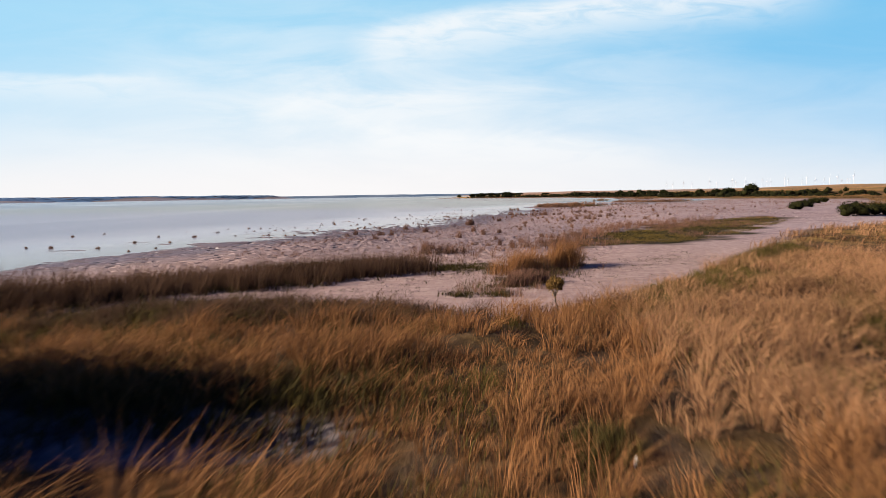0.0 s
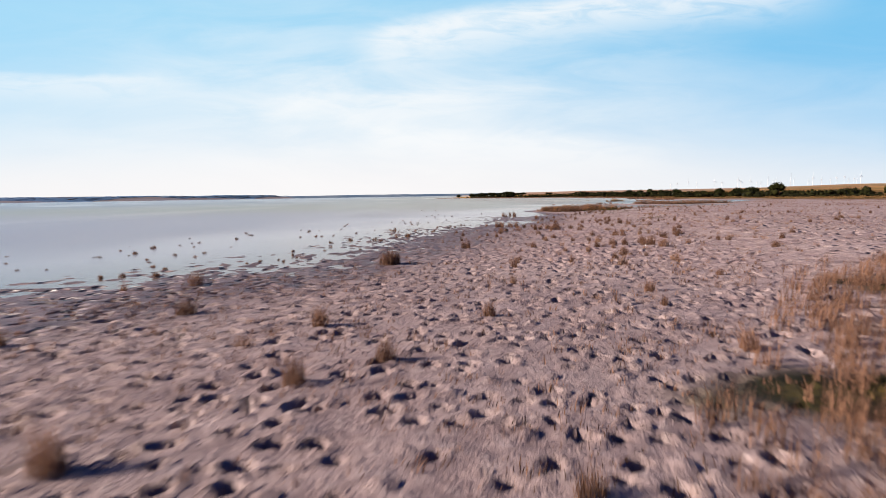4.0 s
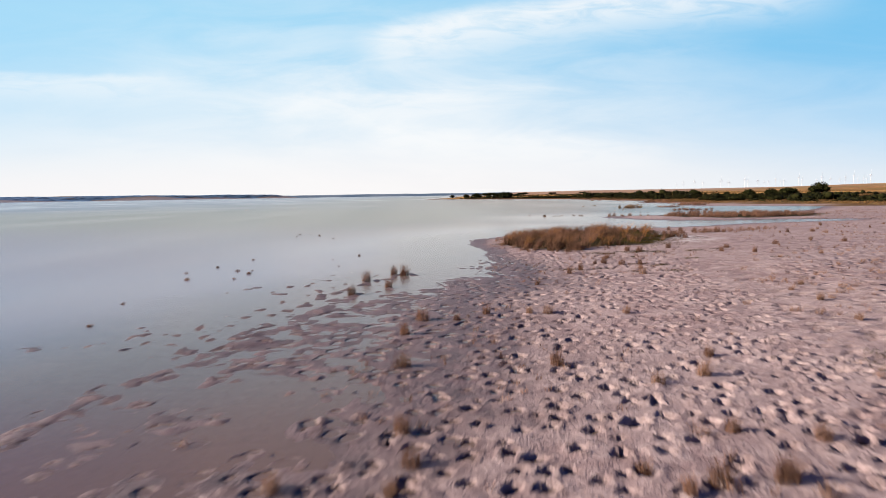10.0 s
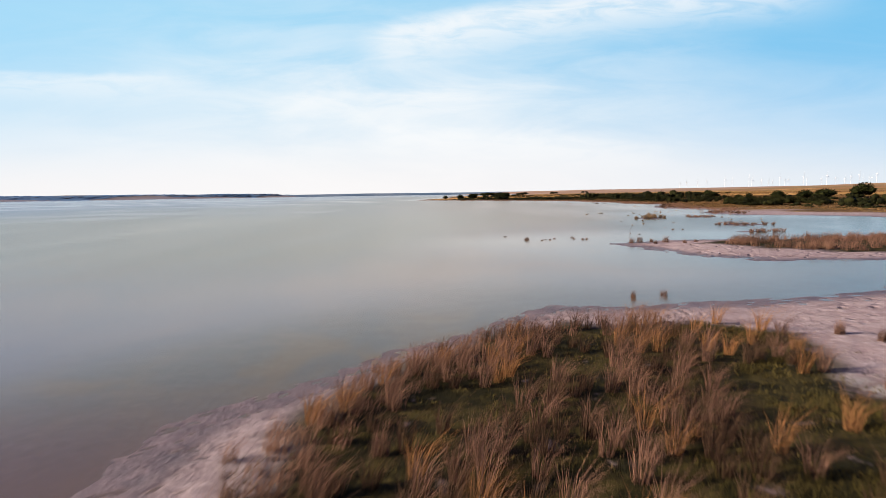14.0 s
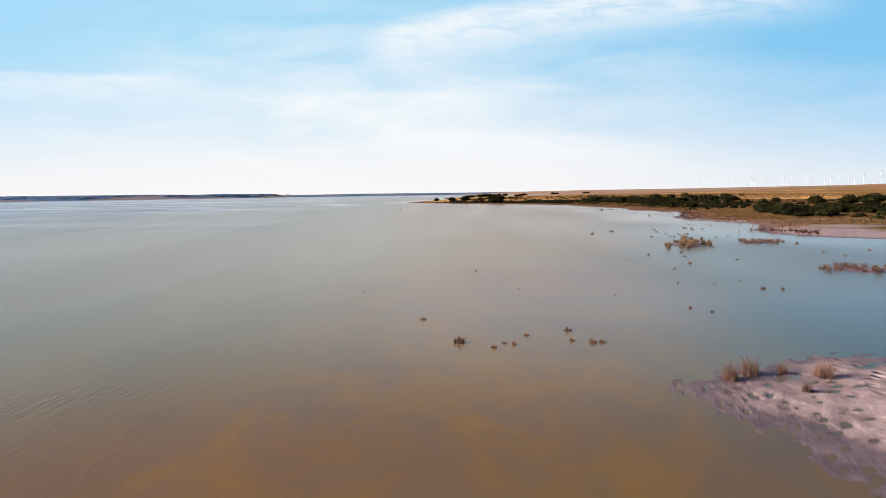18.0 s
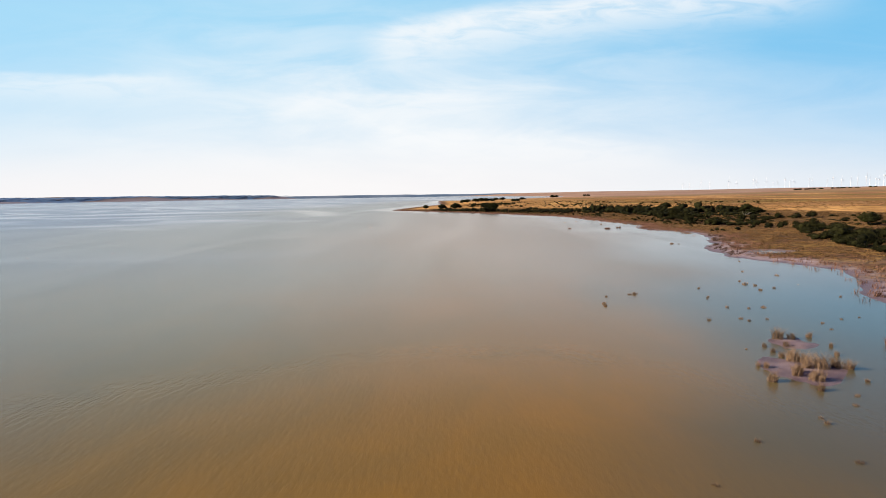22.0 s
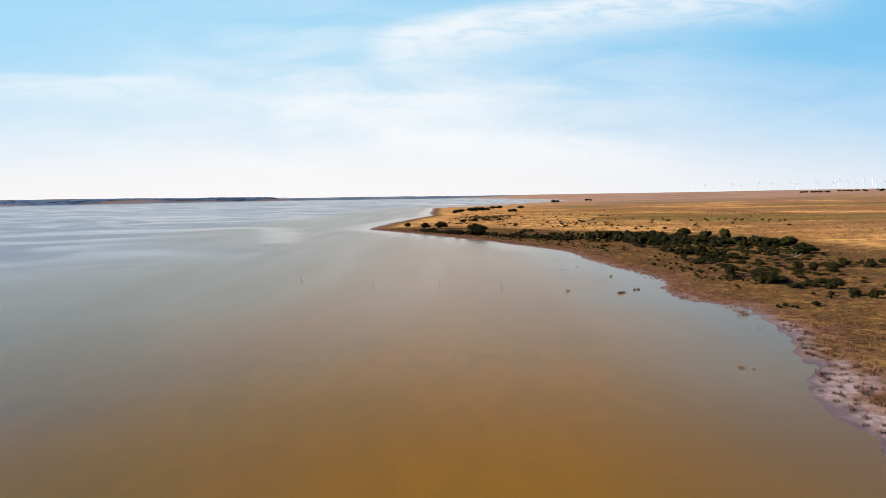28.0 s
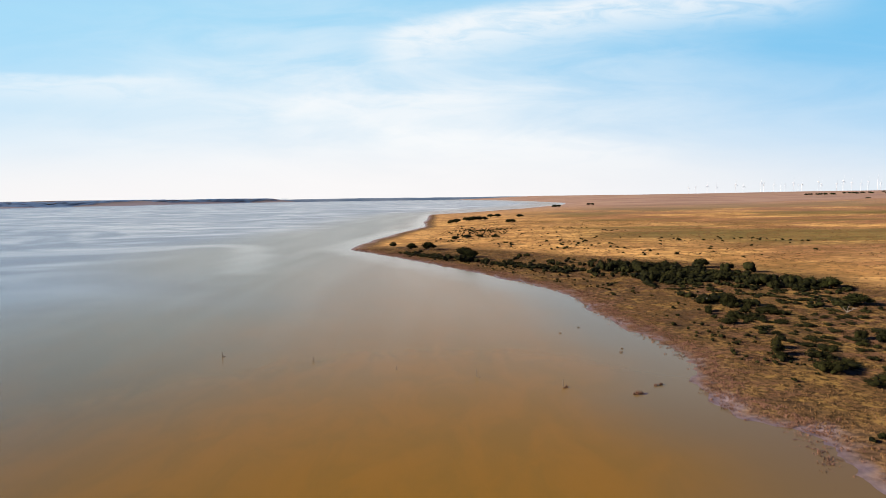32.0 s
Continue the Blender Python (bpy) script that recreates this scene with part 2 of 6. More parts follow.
def water_material():
    m, k, b = material("turbid_lake_water")
    co = k.add("ShaderNodeNewGeometry").outputs["Position"]
    deep = k.attr("deep")
    cloudy = k.noise(k.scaled(co, (1.0, 0.55, 1.0)), 0.16, 5, 0.6, 0.8)
    shallow = k.mix(k.step(cloudy, 0.35, 0.65), (0.084, 0.049, 0.018), (0.096, 0.052, 0.016))
    shallow = k.mix(k.attr("lagoon"), shallow, k.mix(k.step(cloudy, 0.35, 0.65), (0.026, 0.024, 0.022), (0.040, 0.032, 0.021)))
    sep = k.add("ShaderNodeSeparateXYZ")
    k.put(sep.inputs[0], co)
    shallow = k.mix(k.step(sep.outputs[1], 145.0, 112.0), shallow, k.mix(k.step(cloudy, 0.35, 0.65), (0.108, 0.076, 0.067), (0.124, 0.084, 0.069)))
    shallow = k.mix(k.step(sep.outputs[1], 225.0, 262.0), shallow, (0.084, 0.054, 0.019))
    open_ = k.mix(k.step(cloudy, 0.30, 0.70), (0.102, 0.054, 0.0060), (0.118, 0.058, 0.0056))
    umber = k.mix(k.step(cloudy, 0.38, 0.62), (0.086, 0.044, 0.026), (0.120, 0.056, 0.018))
    open_ = k.mix(k.step(sep.outputs[1], 206.0, 166.0), open_, umber)
    olive = k.mix(k.step(cloudy, 0.30, 0.70), (0.058, 0.047, 0.018), (0.070, 0.052, 0.017))
    olive = k.mix(k.step(sep.outputs[1], 262.0, 225.0), olive, k.mix(k.step(cloudy, 0.30, 0.70), (0.070, 0.055, 0.018), (0.084, 0.062, 0.018)))
    olive = k.mix(k.step(sep.outputs[1], 160.0, 130.0, 0.0, 0.7), olive, k.mix(k.step(cloudy, 0.30, 0.70), (0.086, 0.063, 0.052), (0.102, 0.070, 0.052)))
    # far blue and lilac partly paint the sky's reflection into the water
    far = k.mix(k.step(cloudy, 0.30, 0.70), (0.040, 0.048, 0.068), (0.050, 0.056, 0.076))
    lilac_sheen = k.mix(k.step(cloudy, 0.30, 0.70), (0.083, 0.064, 0.088), (0.097, 0.072, 0.090))
    bed = k.noise(k.scaled(co, (1.0, 0.6, 1.0)), 0.45, 4, 0.6, 0.8)
    ochre = k.mix(k.step(bed, 0.36, 0.66), (0.072, 0.053, 0.036), (0.110, 0.062, 0.016))
    k.put(b.inputs["Base Color"], k.mix(k.attr("ochre"), k.mix(k.attr("south"), k.mix(k.attr("off"), k.mix(k.attr("middle"), k.mix(k.math("MULTIPLY", k.attr("lagoon"), 0.85), k.mix(deep, shallow, open_), (0.041, 0.040, 0.024)), olive), far), lilac_sheen), ochre))
    off = k.attr("off")
    bands = k.noise(k.scaled(co, (0.7, 1.0, 1.0)), 0.009, 4, 0.5, 2.2)
    lanes = k.noise(k.scaled(co, (1.0, 0.13, 1.0)), 0.055, 4, 0.55, 0.6)
    slick = k.math("ADD", k.math("MULTIPLY", bands, off), k.math("MULTIPLY", lanes, k.math("SUBTRACT", 1.0, off)))
    rough = k.math("MULTIPLY_ADD", deep, 0.08, k.step(lanes, 0.28, 0.72, 0.14, 0.18))
    rough = k.mix(off, rough, k.step(bands, 0.34, 0.62, 0.14, 0.27))
    k.put(b.inputs["Roughness"], k.mix(k.math("MULTIPLY", k.attr("calm"), 0.45), rough, (0.08, 0.08, 0.08)))
    b.inputs["IOR"].default_value = 1.333
    lw = k.add("ShaderNodeLayerWeight")
    lw.inputs["Blend"].default_value = 0.5
    k.put(b.inputs["Specular IOR Level"], k.step(lw.outputs["Facing"], 0.58, 0.94, 0.12, 0.50))
    wind = k.noise(k.scaled(co, (0.7, 1.0, 1.0)), 0.03, 3, 0.5, 0.3)
    rip = k.noise(k.scaled(co, (1.6, 0.55, 1.0)), 2.2, 4, 0.6)
    chop = k.noise(k.scaled(co, (1.3, 0.35, 1.0)), 0.7, 4, 0.6, 0.4)
    h = k.math("ADD", k.math("ADD", k.math("MULTIPLY", rip, 0.016), k.math("MULTIPLY", chop, 0.010)), k.math("MULTIPLY", wind, 0.10))
    bmp = k.add("ShaderNodeBump")
    bmp.inputs["Distance"].default_value = 1.0
    k.put(bmp.inputs["Strength"], k.math("MULTIPLY", k.step(slick, 0.28, 0.72, 0.80, 1.0), k.math("MULTIPLY", k.math("MULTIPLY_ADD", deep, 0.92, 0.08), k.math("MULTIPLY_ADD", off, -0.55, 1.0))))
    k.put(bmp.inputs["Height"], h)
    k.put(b.inputs["Normal"], bmp.outputs[0])
    # a thin film over the flats lets the bed show through
    clear = k.add("ShaderNodeBsdfTransparent")
    gloss = k.add("ShaderNodeBsdfGlossy")
    gloss.inputs["Roughness"].default_value = 0.14
    fres = k.add("ShaderNodeFresnel")
    fres.inputs["IOR"].default_value = 1.333
    film = k.add("ShaderNodeMixShader")
    k.put(film.inputs[0], fres.outputs[0])
    k.put(film.inputs[1], clear.outputs[0])
    k.put(film.inputs[2], gloss.outputs[0])
    both = k.add("ShaderNodeMixShader")
    k.put(both.inputs[0], k.attr("thin"))
    k.put(both.inputs[1], b.outputs[0])
    k.put(both.inputs[2], film.outputs[0])
    k.put([n for n in k.t.nodes if n.type == "OUTPUT_MATERIAL"][0].inputs[0], both.outputs[0])
    return m


def plant_material(name, low, high, rough=0.8, scale=3.0, trans=0.0):
    """Plant tissue: colour varies by piece, by thing and by place."""
    m, k, b = material(name)
    geo = k.add("ShaderNodeNewGeometry")
    rnd = k.add("ShaderNodeObjectInfo").outputs["Random"]
    isl = geo.outputs["Random Per Island"]
    n = k.noise(geo.outputs["Position"], scale, 3, 0.6)
    wide = k.noise(geo.outputs["Position"], scale * 0.16, 4, 0.6)
    n = k.math("ADD", k.math("MULTIPLY", n, 0.5), k.math("MULTIPLY", k.step(wide, 0.3, 0.7), 0.5))
    f = k.math("ADD", k.math("MULTIPLY", isl, 0.50), k.math("ADD", k.math("MULTIPLY", n, 0.6), k.math("MULTIPLY", rnd, 0.2)))
    k.put(b.inputs["Base Color"], k.mix(k.step(f, 0.25, 0.95), low, high))
    b.inputs["Roughness"].default_value = rough
    b.inputs["Specular IOR Level"].default_value = 0.03
    if trans:
        t = k.add("ShaderNodeBsdfTranslucent")
        k.put(t.inputs[0], k.mix(k.step(f, 0.25, 0.95), low, high))
        both = k.add("ShaderNodeMixShader")
        both.inputs[0].default_value = trans
        k.put(both.inputs[1], b.outputs[0])
        k.put(both.inputs[2], t.outputs[0])
        k.put([n for n in k.t.nodes if n.type == "OUTPUT_MATERIAL"][0].inputs[0], both.outputs[0])
    return m


def plain_material(name, a, c, rough, scale, bump=0.0, metal=0.0):
    m, k, b = material(name)
    co = k.add("ShaderNodeNewGeometry").outputs["Position"]
    n = k.noise(co, scale, 5, 0.6)
    k.put(b.inputs["Base Color"], k.mix(k.step(n, 0.35, 0.65), a, c))
    b.inputs["Roughness"].default_value = rough
    b.inputs["Metallic"].default_value = metal
    b.inputs["Specular IOR Level"].default_value = 0.4 if rough < 0.6 else 0.05
    if bump:
        set_bump(k, b, n, 0.6, bump)
    return m


GROUND, WATER = ground_material(), water_material()
DRY = plant_material("dry_grass", (0.036, 0.018, 0.012), (0.182, 0.096, 0.063), trans=0.35)
BANK = plant_material("tall_bank_grass", (0.022, 0.010, 0.004), (0.215, 0.098, 0.037), scale=0.9, trans=0.35)
BANK_PALE = plant_material("bleached_bank_grass", (0.036, 0.018, 0.008), (0.270, 0.140, 0.066), scale=0.9, trans=0.35)
REED = plant_material("brown_reed", (0.0220, 0.0115, 0.0072), (0.165, 0.0850, 0.0540), scale=1.5, trans=0.35)
REED_DARK = plant_material("dark_dead_reed", (0.010, 0.0055, 0.0035), (0.074, 0.040, 0.023), scale=1.5, trans=0.35)
PALE = plant_material("pale_straw", (0.062, 0.034, 0.023), (0.220, 0.124, 0.082), trans=0.35)
MAT_GRASS = plant_material("yellow_mat_grass", (0.020, 0.014, 0.004), (0.112, 0.074, 0.020), scale=1.2, trans=0.35)
TAN = plant_material("tan_reed", (0.042, 0.027, 0.016), (0.205, 0.130, 0.074), trans=0.35)
OLIVE = plant_material("olive_sedge", (0.008, 0.0070, 0.002), (0.048, 0.034, 0.010), scale=1.2)
SEDGE_TALL = plant_material("yellow_olive_grass", (0.013, 0.0098, 0.003), (0.068, 0.050, 0.0135), scale=1.2, trans=0.35)
TUSSOCK = plant_material("marsh_tussock", (0.024, 0.0135, 0.006), (0.112, 0.060, 0.023), scale=0.14)
LEAF = plant_material("tea_tree_leaf", (0.0022, 0.0025, 0.0007), (0.0120, 0.0115, 0.0030), scale=0.8)
LEAF_TREE = plant_material("dark_tree_leaf", (0.0030, 0.0040, 0.0012), (0.015, 0.0155, 0.0040), scale=0.6)
LEAF_YOUNG = plant_material("young_shrub_leaf", (0.026, 0.016, 0.004), (0.140, 0.080, 0.024), scale=9.0)
BARK = plain_material("grey_bark", (0.045, 0.035, 0.027), (0.085, 0.068, 0.054), 0.9, 5.0, 0.02)
TIMBER = plain_material("weathered_post_timber", (0.035, 0.028, 0.022), (0.10, 0.08, 0.06), 0.9, 6.0, 0.01)
WHITE = plain_material("light_grey_turbine_paint", (0.31, 0.32, 0.33), (0.36, 0.36, 0.37), 0.4, 0.3)
DEAD_WOOD = plain_material("weathered_dead_wood", (0.11, 0.092, 0.075), (0.17, 0.145, 0.12), 0.9, 6.0, 0.01)
SHELL = plain_material("bleached_wood", (0.34, 0.32, 0.29), (0.42, 0.40, 0.36), 0.8, 12.0)

# ---- number noise ----
_rs = np.random.RandomState(7)
_LAT = _rs.rand(256, 256).astype(np.float32)


def vnoise(x, y, s=1.0, off=0):
    """Smooth value noise in 0..1, with features about s metres across."""
    x, y = np.asarray(x, np.float64) / s + 31.7 * off, np.asarray(y, np.float64) / s + 17.3 * off
    xi, yi = np.floor(x).astype(np.int64), np.floor(y).astype(np.int64)
    fx, fy = x - xi, y - yi
    fx, fy = fx * fx * (3 - 2 * fx), fy * fy * (3 - 2 * fy)
    a, b = _LAT[xi & 255, yi & 255], _LAT[(xi + 1) & 255, yi & 255]
    c, d = _LAT[xi & 255, (yi + 1) & 255], _LAT[(xi + 1) & 255, (yi + 1) & 255]
    return (a * (1 - fx) + b * fx) * (1 - fy) + (c * (1 - fx) + d * fx) * fy


def fbm(x, y, s, off=0, n=3):
    return sum(vnoise(x, y, s / 2 ** i, off + i) * 0.5 ** i for i in range(n)) / sum(0.5 ** i for i in range(n))


def smooth(v, lo, hi):
    t = np.clip((v - lo) / (hi - lo), 0, 1)
    return t * t * (3 - 2 * t)


# ---- the plan ----
SHORE_FLATS = [(-300, -6000), (-300, -2000), (-60, -400), (-26, -60), (-20, 10), (-15, 30), (-8, 43), (-1.5, 50.5), (0.6, 55), (2.0, 60), (3.6, 67), (6.5, 73),
               (7.3, 77), (9.2, 82), (11.0, 88), (12.4, 93.5), (14.6, 97), (17.0, 98.5), (17.7, 102), (17.7, 107), (17.8, 110), (17.4, 114), (17.8, 119), (19.5, 121.3), (23.4, 126.4),
               (27.6, 130.8), (36, 131.5), (42, 133.5), (49, 137.4), (62, 141), (66, 143), (58, 145)]
SHORE_LAGOON = [(45.6, 145.8), (41, 150), (39.5, 155), (37.6, 159.5), (42, 162), (48.4, 163.5), (56, 163), (70, 167), (84, 180), (96, 196), (92, 207), (80, 216),
                (77, 225), (79, 233), (85, 241), (89, 249), (85, 259), (82.5, 267), (83, 275), (86, 283), (91, 290), (95, 303), (98, 315), (99, 328), (94, 331.5),
                (92.4, 338), (94, 344), (98, 351), (98, 364), (96, 378), (93, 391), (92.5, 405), (91, 429), (83, 445), (70, 472), (54, 499), (28, 541)]
SHORE_FAR = [(1, 580), (-2, 592), (3, 655), (14, 730), (30, 816), (25, 900), (25, 975), (21, 1195), (77, 1263), (200, 1500), (393, 1974), (450, 2300),
             (420, 3000), (330, 3800), (120, 4600), (60, 6500), (7000, 6500), (7000, -6000)]
LAND = SHORE_FLATS + SHORE_LAGOON + SHORE_FAR
WEST = [(-2600, 1500), (-2350, 2300), (-2150, 3030), (-1930, 3500), (-1880, 3980), (-1540, 4330), (-1300, 4700), (-900, 6500), (-7000, 6500), (-7000, 1500)]
ISLETS = [(58.6, 208.2, 3.0, 3.2), (63.5, 186.0, 4.2, 2.0), (57.5, 172.6, 3.6, 1.4), (68.6, 211.4, 2.6, 2.8), (61.4, 214.2, 2.2, 2.2), (88.0, 344.8, 1.6, 0.9), (83.7, 341.0, 1.0, 0.6)]

POOL = [(87.6, 271.6), (88.6, 268.8), (92.4, 269.8), (96.0, 272.8), (95.0, 276.0), (90.6, 276.2)]
BANK_EDGE = [(-60, 9), (-8.1, 10.6), (-6.7, 12.7), (-3.4, 12.3), (-0.9, 11.5), (1.4, 11.1), (2.6, 11.6), (4.2, 12.8), (6.4, 15.2), (10.9, 21), (20.8, 33.7),
             (31.3, 40), (62, 52), (62, -60), (-60, -60)]
SEDGE_MAT = [(6.0, 26.6), (8.2, 31.5), (10.2, 35.5), (15.5, 42), (23, 49), (31, 54), (28, 46), (20, 36), (15, 30.5), (11.5, 28.0), (8.8, 26.6)]
REED_BED = [(19.7, 114.2), (20.4, 119), (22.6, 123.3), (25.0, 126.0), (27.6, 127.4), (32.5, 127.7), (34.4, 125.8), (33, 121.5), (33.7, 118.7), (30, 112.8), (27.1, 111.1), (25.9, 111),
            (23.9, 108.9), (22.1, 109.2), (21.2, 109.9), (20.4, 111.5)]
BAR_MAT = [(46, 158), (49, 152), (56, 149), (66, 151), (70, 158), (60, 162), (52, 162)]
BUSH_BAND = [(14, 579), (56, 514), (97, 467), (114, 440), (117, 395), (122, 368), (127, 350), (122, 322), (112, 292), (107, 272), (111, 248), (119, 226), (150, 160), (190, 150),
             (235, 240), (215, 330), (180, 380), (167, 424), (166, 447), (160, 474), (136, 494), (106, 518), (72, 556), (24, 588)]
HOLLOW = (-4.0, 5.3, 3.2, 1.25)


def inside(poly, x, y):
    x, y = np.asarray(x, np.float64), np.asarray(y, np.float64)
    res = np.zeros(x.shape, bool)
    for (ax, ay), (bx, by) in zip(poly, poly[1:] + poly[:1]):
        if ay != by:
            res ^= ((ay > y) != (by > y)) & (x < (bx - ax) * (y - ay) / (by - ay) + ax)
    return res


def edge_distance(poly, x, y):
    """Signed distance to a closed outline: positive inside."""
    x, y = np.asarray(x, np.float64), np.asarray(y, np.float64)
    best = np.full(x.shape, 1e12)
    for (ax, ay), (bx, by) in zip(poly, poly[1:] + poly[:1]):
        dx, dy = bx - ax, by - ay
        t = np.clip(((x - ax) * dx + (y - ay) * dy) / (dx * dx + dy * dy), 0, 1)
        best = np.minimum(best, (x - ax - t * dx) ** 2 + (y - ay - t * dy) ** 2)
    return np.sqrt(best) * np.where(inside(poly, x, y), 1, -1)


def line_distance(line, x, y):
    """Distance to an open line."""
    best = np.full(np.asarray(x).shape, 1e12)
    for (ax, ay), (bx, by) in zip(line, line[1:]):
        dx, dy = bx - ax, by - ay
        t = np.clip(((x - ax) * dx + (y - ay) * dy) / (dx * dx + dy * dy), 0, 1)
        best = np.minimum(best, (x - ax - t * dx) ** 2 + (y - ay - t * dy) ** 2)
    return np.sqrt(best)


SLICK = [(-290, 480), (-196, 572), (-123, 590), (-110, 618), (-90, 624), (-66, 602), (-42, 545), (-31, 490)]
INLAND_Y = [-60, 12, 40, 85, 115, 180, 210, 235, 262]
INLAND_X = [30, 18, 33, 62, 88, 106, 100, 91, 88]


def ground_parts(x, y):
    """Height of the ground and its cover at places x, y (arrays)."""
    d = edge_distance(LAND, x, y) + ((fbm(x, y, 5.0, 3, 4) - 0.5) * (1.3 + 4.0 * smooth(y, 230, 290)) + (fbm(x, y, 1.6, 9, 3) - 0.5) * (2.6 * smooth(y, 230, 290) + 2.4 * smooth(y, 140, 147) * smooth(y, 172, 165))) * smooth(y, -50, 60) * smooth(y, 5000, 700)
    for cx, cy, rx, ry in ISLETS:
        e = (1 - np.sqrt(((x - cx) / rx) ** 2 + ((y - cy) / ry) ** 2)) * min(rx, ry) - 0.75 + (fbm(x, y, 1.0, 5) - 0.5) * 3.2
        d = np.maximum(d, e)
    d = np.where(np.abs(y - 272) < 8, np.minimum(d, np.maximum(-edge_distance(POOL, x, y) * 2.5, -1.5) + np.where(inside(POOL, x, y), 0, 99)), d)
    w = edge_distance(WEST, x, y)
    z = np.where(d > 0, np.minimum(0.021 * d, 0.11 + 0.0035 * d), np.maximum(0.011 * d, -0.5))
    shelf = smooth(y, 28, 40) * smooth(y, 112, 100)
    z = np.where((d > 0) & (d < 16), z * (1 - shelf) + shelf * (np.interp(d, [0, 3, 6, 9, 16], [-0.012, -0.002, 0.026, 0.075, 0.166]) + 0.02 * (smooth(y, 88, 96) + smooth(y, 81, 75)) * smooth(d, -1, 2)), z)
    z = np.where(d > 0, np.minimum(z, 0.9), z)
    z += 1.6 * smooth(d, 20, 120) * smooth(y, 230, 330)
    z += 13.0 * np.exp(-((x - 1010) / 330) ** 2 - ((y - 1350) / 330) ** 2)
    z += smooth(y + 0.25 * x, 2600, 4700) * smooth(d, 0, 700) * (10 + 16 * fbm(x, y, 700, 8, 4)) + smooth(d, 700, 2500) * 4
    z = np.maximum(z, np.where(w > -30, smooth(w, -5, 160) * (16 + 22 * fbm(x, y, 420, 11, 4)) - 0.4, -9))
    # trodden flats: hoof holes and low lumps
    near = smooth(np.abs(x - 0.2 * y - 1), 60, 30) * smooth(y, 12, 20) * smooth(y, 172, 164)
    reach = np.interp(y, [78, 92, 98, 140], [7.0, 4.0, 1.6, 1.2])
    flats = near * smooth(d, -reach, -reach * 0.1) * smooth(d, 46, 26)
    bank = smooth(edge_distance(BANK_EDGE, x, y), -0.6, 1.5)
    matm = np.maximum(smooth(edge_distance(SEDGE_MAT, x, y) + (fbm(x, y, 2.4, 21) - 0.5) * 6, -0.8, 0.9), smooth(edge_distance(REED_BED, x, y) + (fbm(x, y, 1.5, 22) - 0.5) * 2, -0.8, 0.6))
    matm = np.maximum(matm, smooth(edge_distance(BAR_MAT, x, y) + (fbm(x, y, 2.0, 23) - 0.5) * 4, -0.8, 0.8))
    clean = 0.35 * smooth(x, 22.5, 26) * smooth(y, 98, 104) * smooth(y, 124, 117) + smooth(y, 24, 15) * 0.9 + 0.95 * smooth(x - 0.45 * y, -5.0, -2.0) * smooth(y, 50, 40)
    flats = flats * np.interp(y, [22, 30, 82, 95, 108, 117, 138, 146], [0.5, 1, 1, 0.75, 0.5, 0.3, 0.4, 0.8]) * (1 - bank) * (1 - 0.7 * matm) * np.clip(1 - clean, 0, 1)
    hole = np.zeros(x.shape)
    CELL = 0.45
    rs = np.random.RandomState(3)
    tab = rs.rand(128, 512, 6).astype(np.float32)
    sel = flats > 0.02
    hx, hy = x[sel], y[sel]
    acc = np.zeros(hx.shape)
    rim = smooth(d[sel], 3, 9)
    ci, cj = np.floor(hx / CELL).astype(np.int64), np.floor(hy / CELL).astype(np.int64)
    for di in (-1, 0, 1):
        for dj in (-1, 0, 1):
            r = tab[(ci + di) & 127, (cj + dj) & 511]
            px, py = (ci + di + 0.1 + 0.8 * r[:, 0]) * CELL, (cj + dj + 0.1 + 0.8 * r[:, 1]) * CELL
            rad = 0.066 + 0.075 * r[:, 2]
            a = r[:, 3] * 6.28
            ex, ey = hx - px, hy - py
            c, s = np.cos(a), np.sin(a)
            q = np.sqrt(((c * ex + s * ey) / rad) ** 2 + ((c * ey - s * ex) / (rad * 0.72)) ** 2)
            deep = np.where(r[:, 4] < 0.70, 0.15 + 0.20 * r[:, 5], np.where(r[:, 4] > 0.86, -0.03 - 0.04 * r[:, 5], 0.0))
            acc += -deep * np.clip(1.55 - q ** 4, 0, 1) + (0.04 + 0.16 * rim) * deep * np.exp(-((q - 1.6) / 0.30) ** 2)
    hole[sel] = acc
    z += flats * (hole * (0.12 + 0.88 * smooth(d, -1.5, 4.5)) + 0.055 * (fbm(x, y, 0.6, 31, 3) - 0.5) * (0.15 + 0.85 * smooth(d, -1.5, 1.5)) + 0.04 * (fbm(x, y, 3.5, 33, 2) - 0.5) * smooth(d, -2.5, 0.5))
    ripples = smooth(d, np.interp(y, [40, 60], [-18, -12]), -3) * smooth(d, 3.0, 0.0) * smooth(y, 15, 30) * smooth(y, 112, 96)
    z += ripples * np.interp(d, [-14, -6, 0], [0.155, 0.082, 0.040]) * smooth(fbm(x * 1.25 + 0.3 * y, y * 0.62 - 0.3 * x, 0.34, 35, 2), 0.58, 0.80) * smooth(fbm(x, y, 4, 36, 2), 0.30, 0.52)
    # the bank with its hollow
    hd = np.sqrt(((x - HOLLOW[0]) / HOLLOW[2]) ** 2 + ((y - HOLLOW[1]) / HOLLOW[3]) ** 2)
    hollow = smooth(hd, 1.25, 0.7)
    z += bank * (0.12 + 0.25 * (fbm(x, y, 2.6, 41) - 0.4)) * smooth(y, 90, 60)
    z = z * (1 - hollow) + hollow * (0.03 + 0.16 * (fbm(x, y, 0.6, 43, 4) - 0.4))
    inl = smooth(x - np.interp(y, INLAND_Y, INLAND_X) + (fbm(x, y, 12, 51) - 0.5) * 22, -3, 6) * smooth(y, 275, 250)
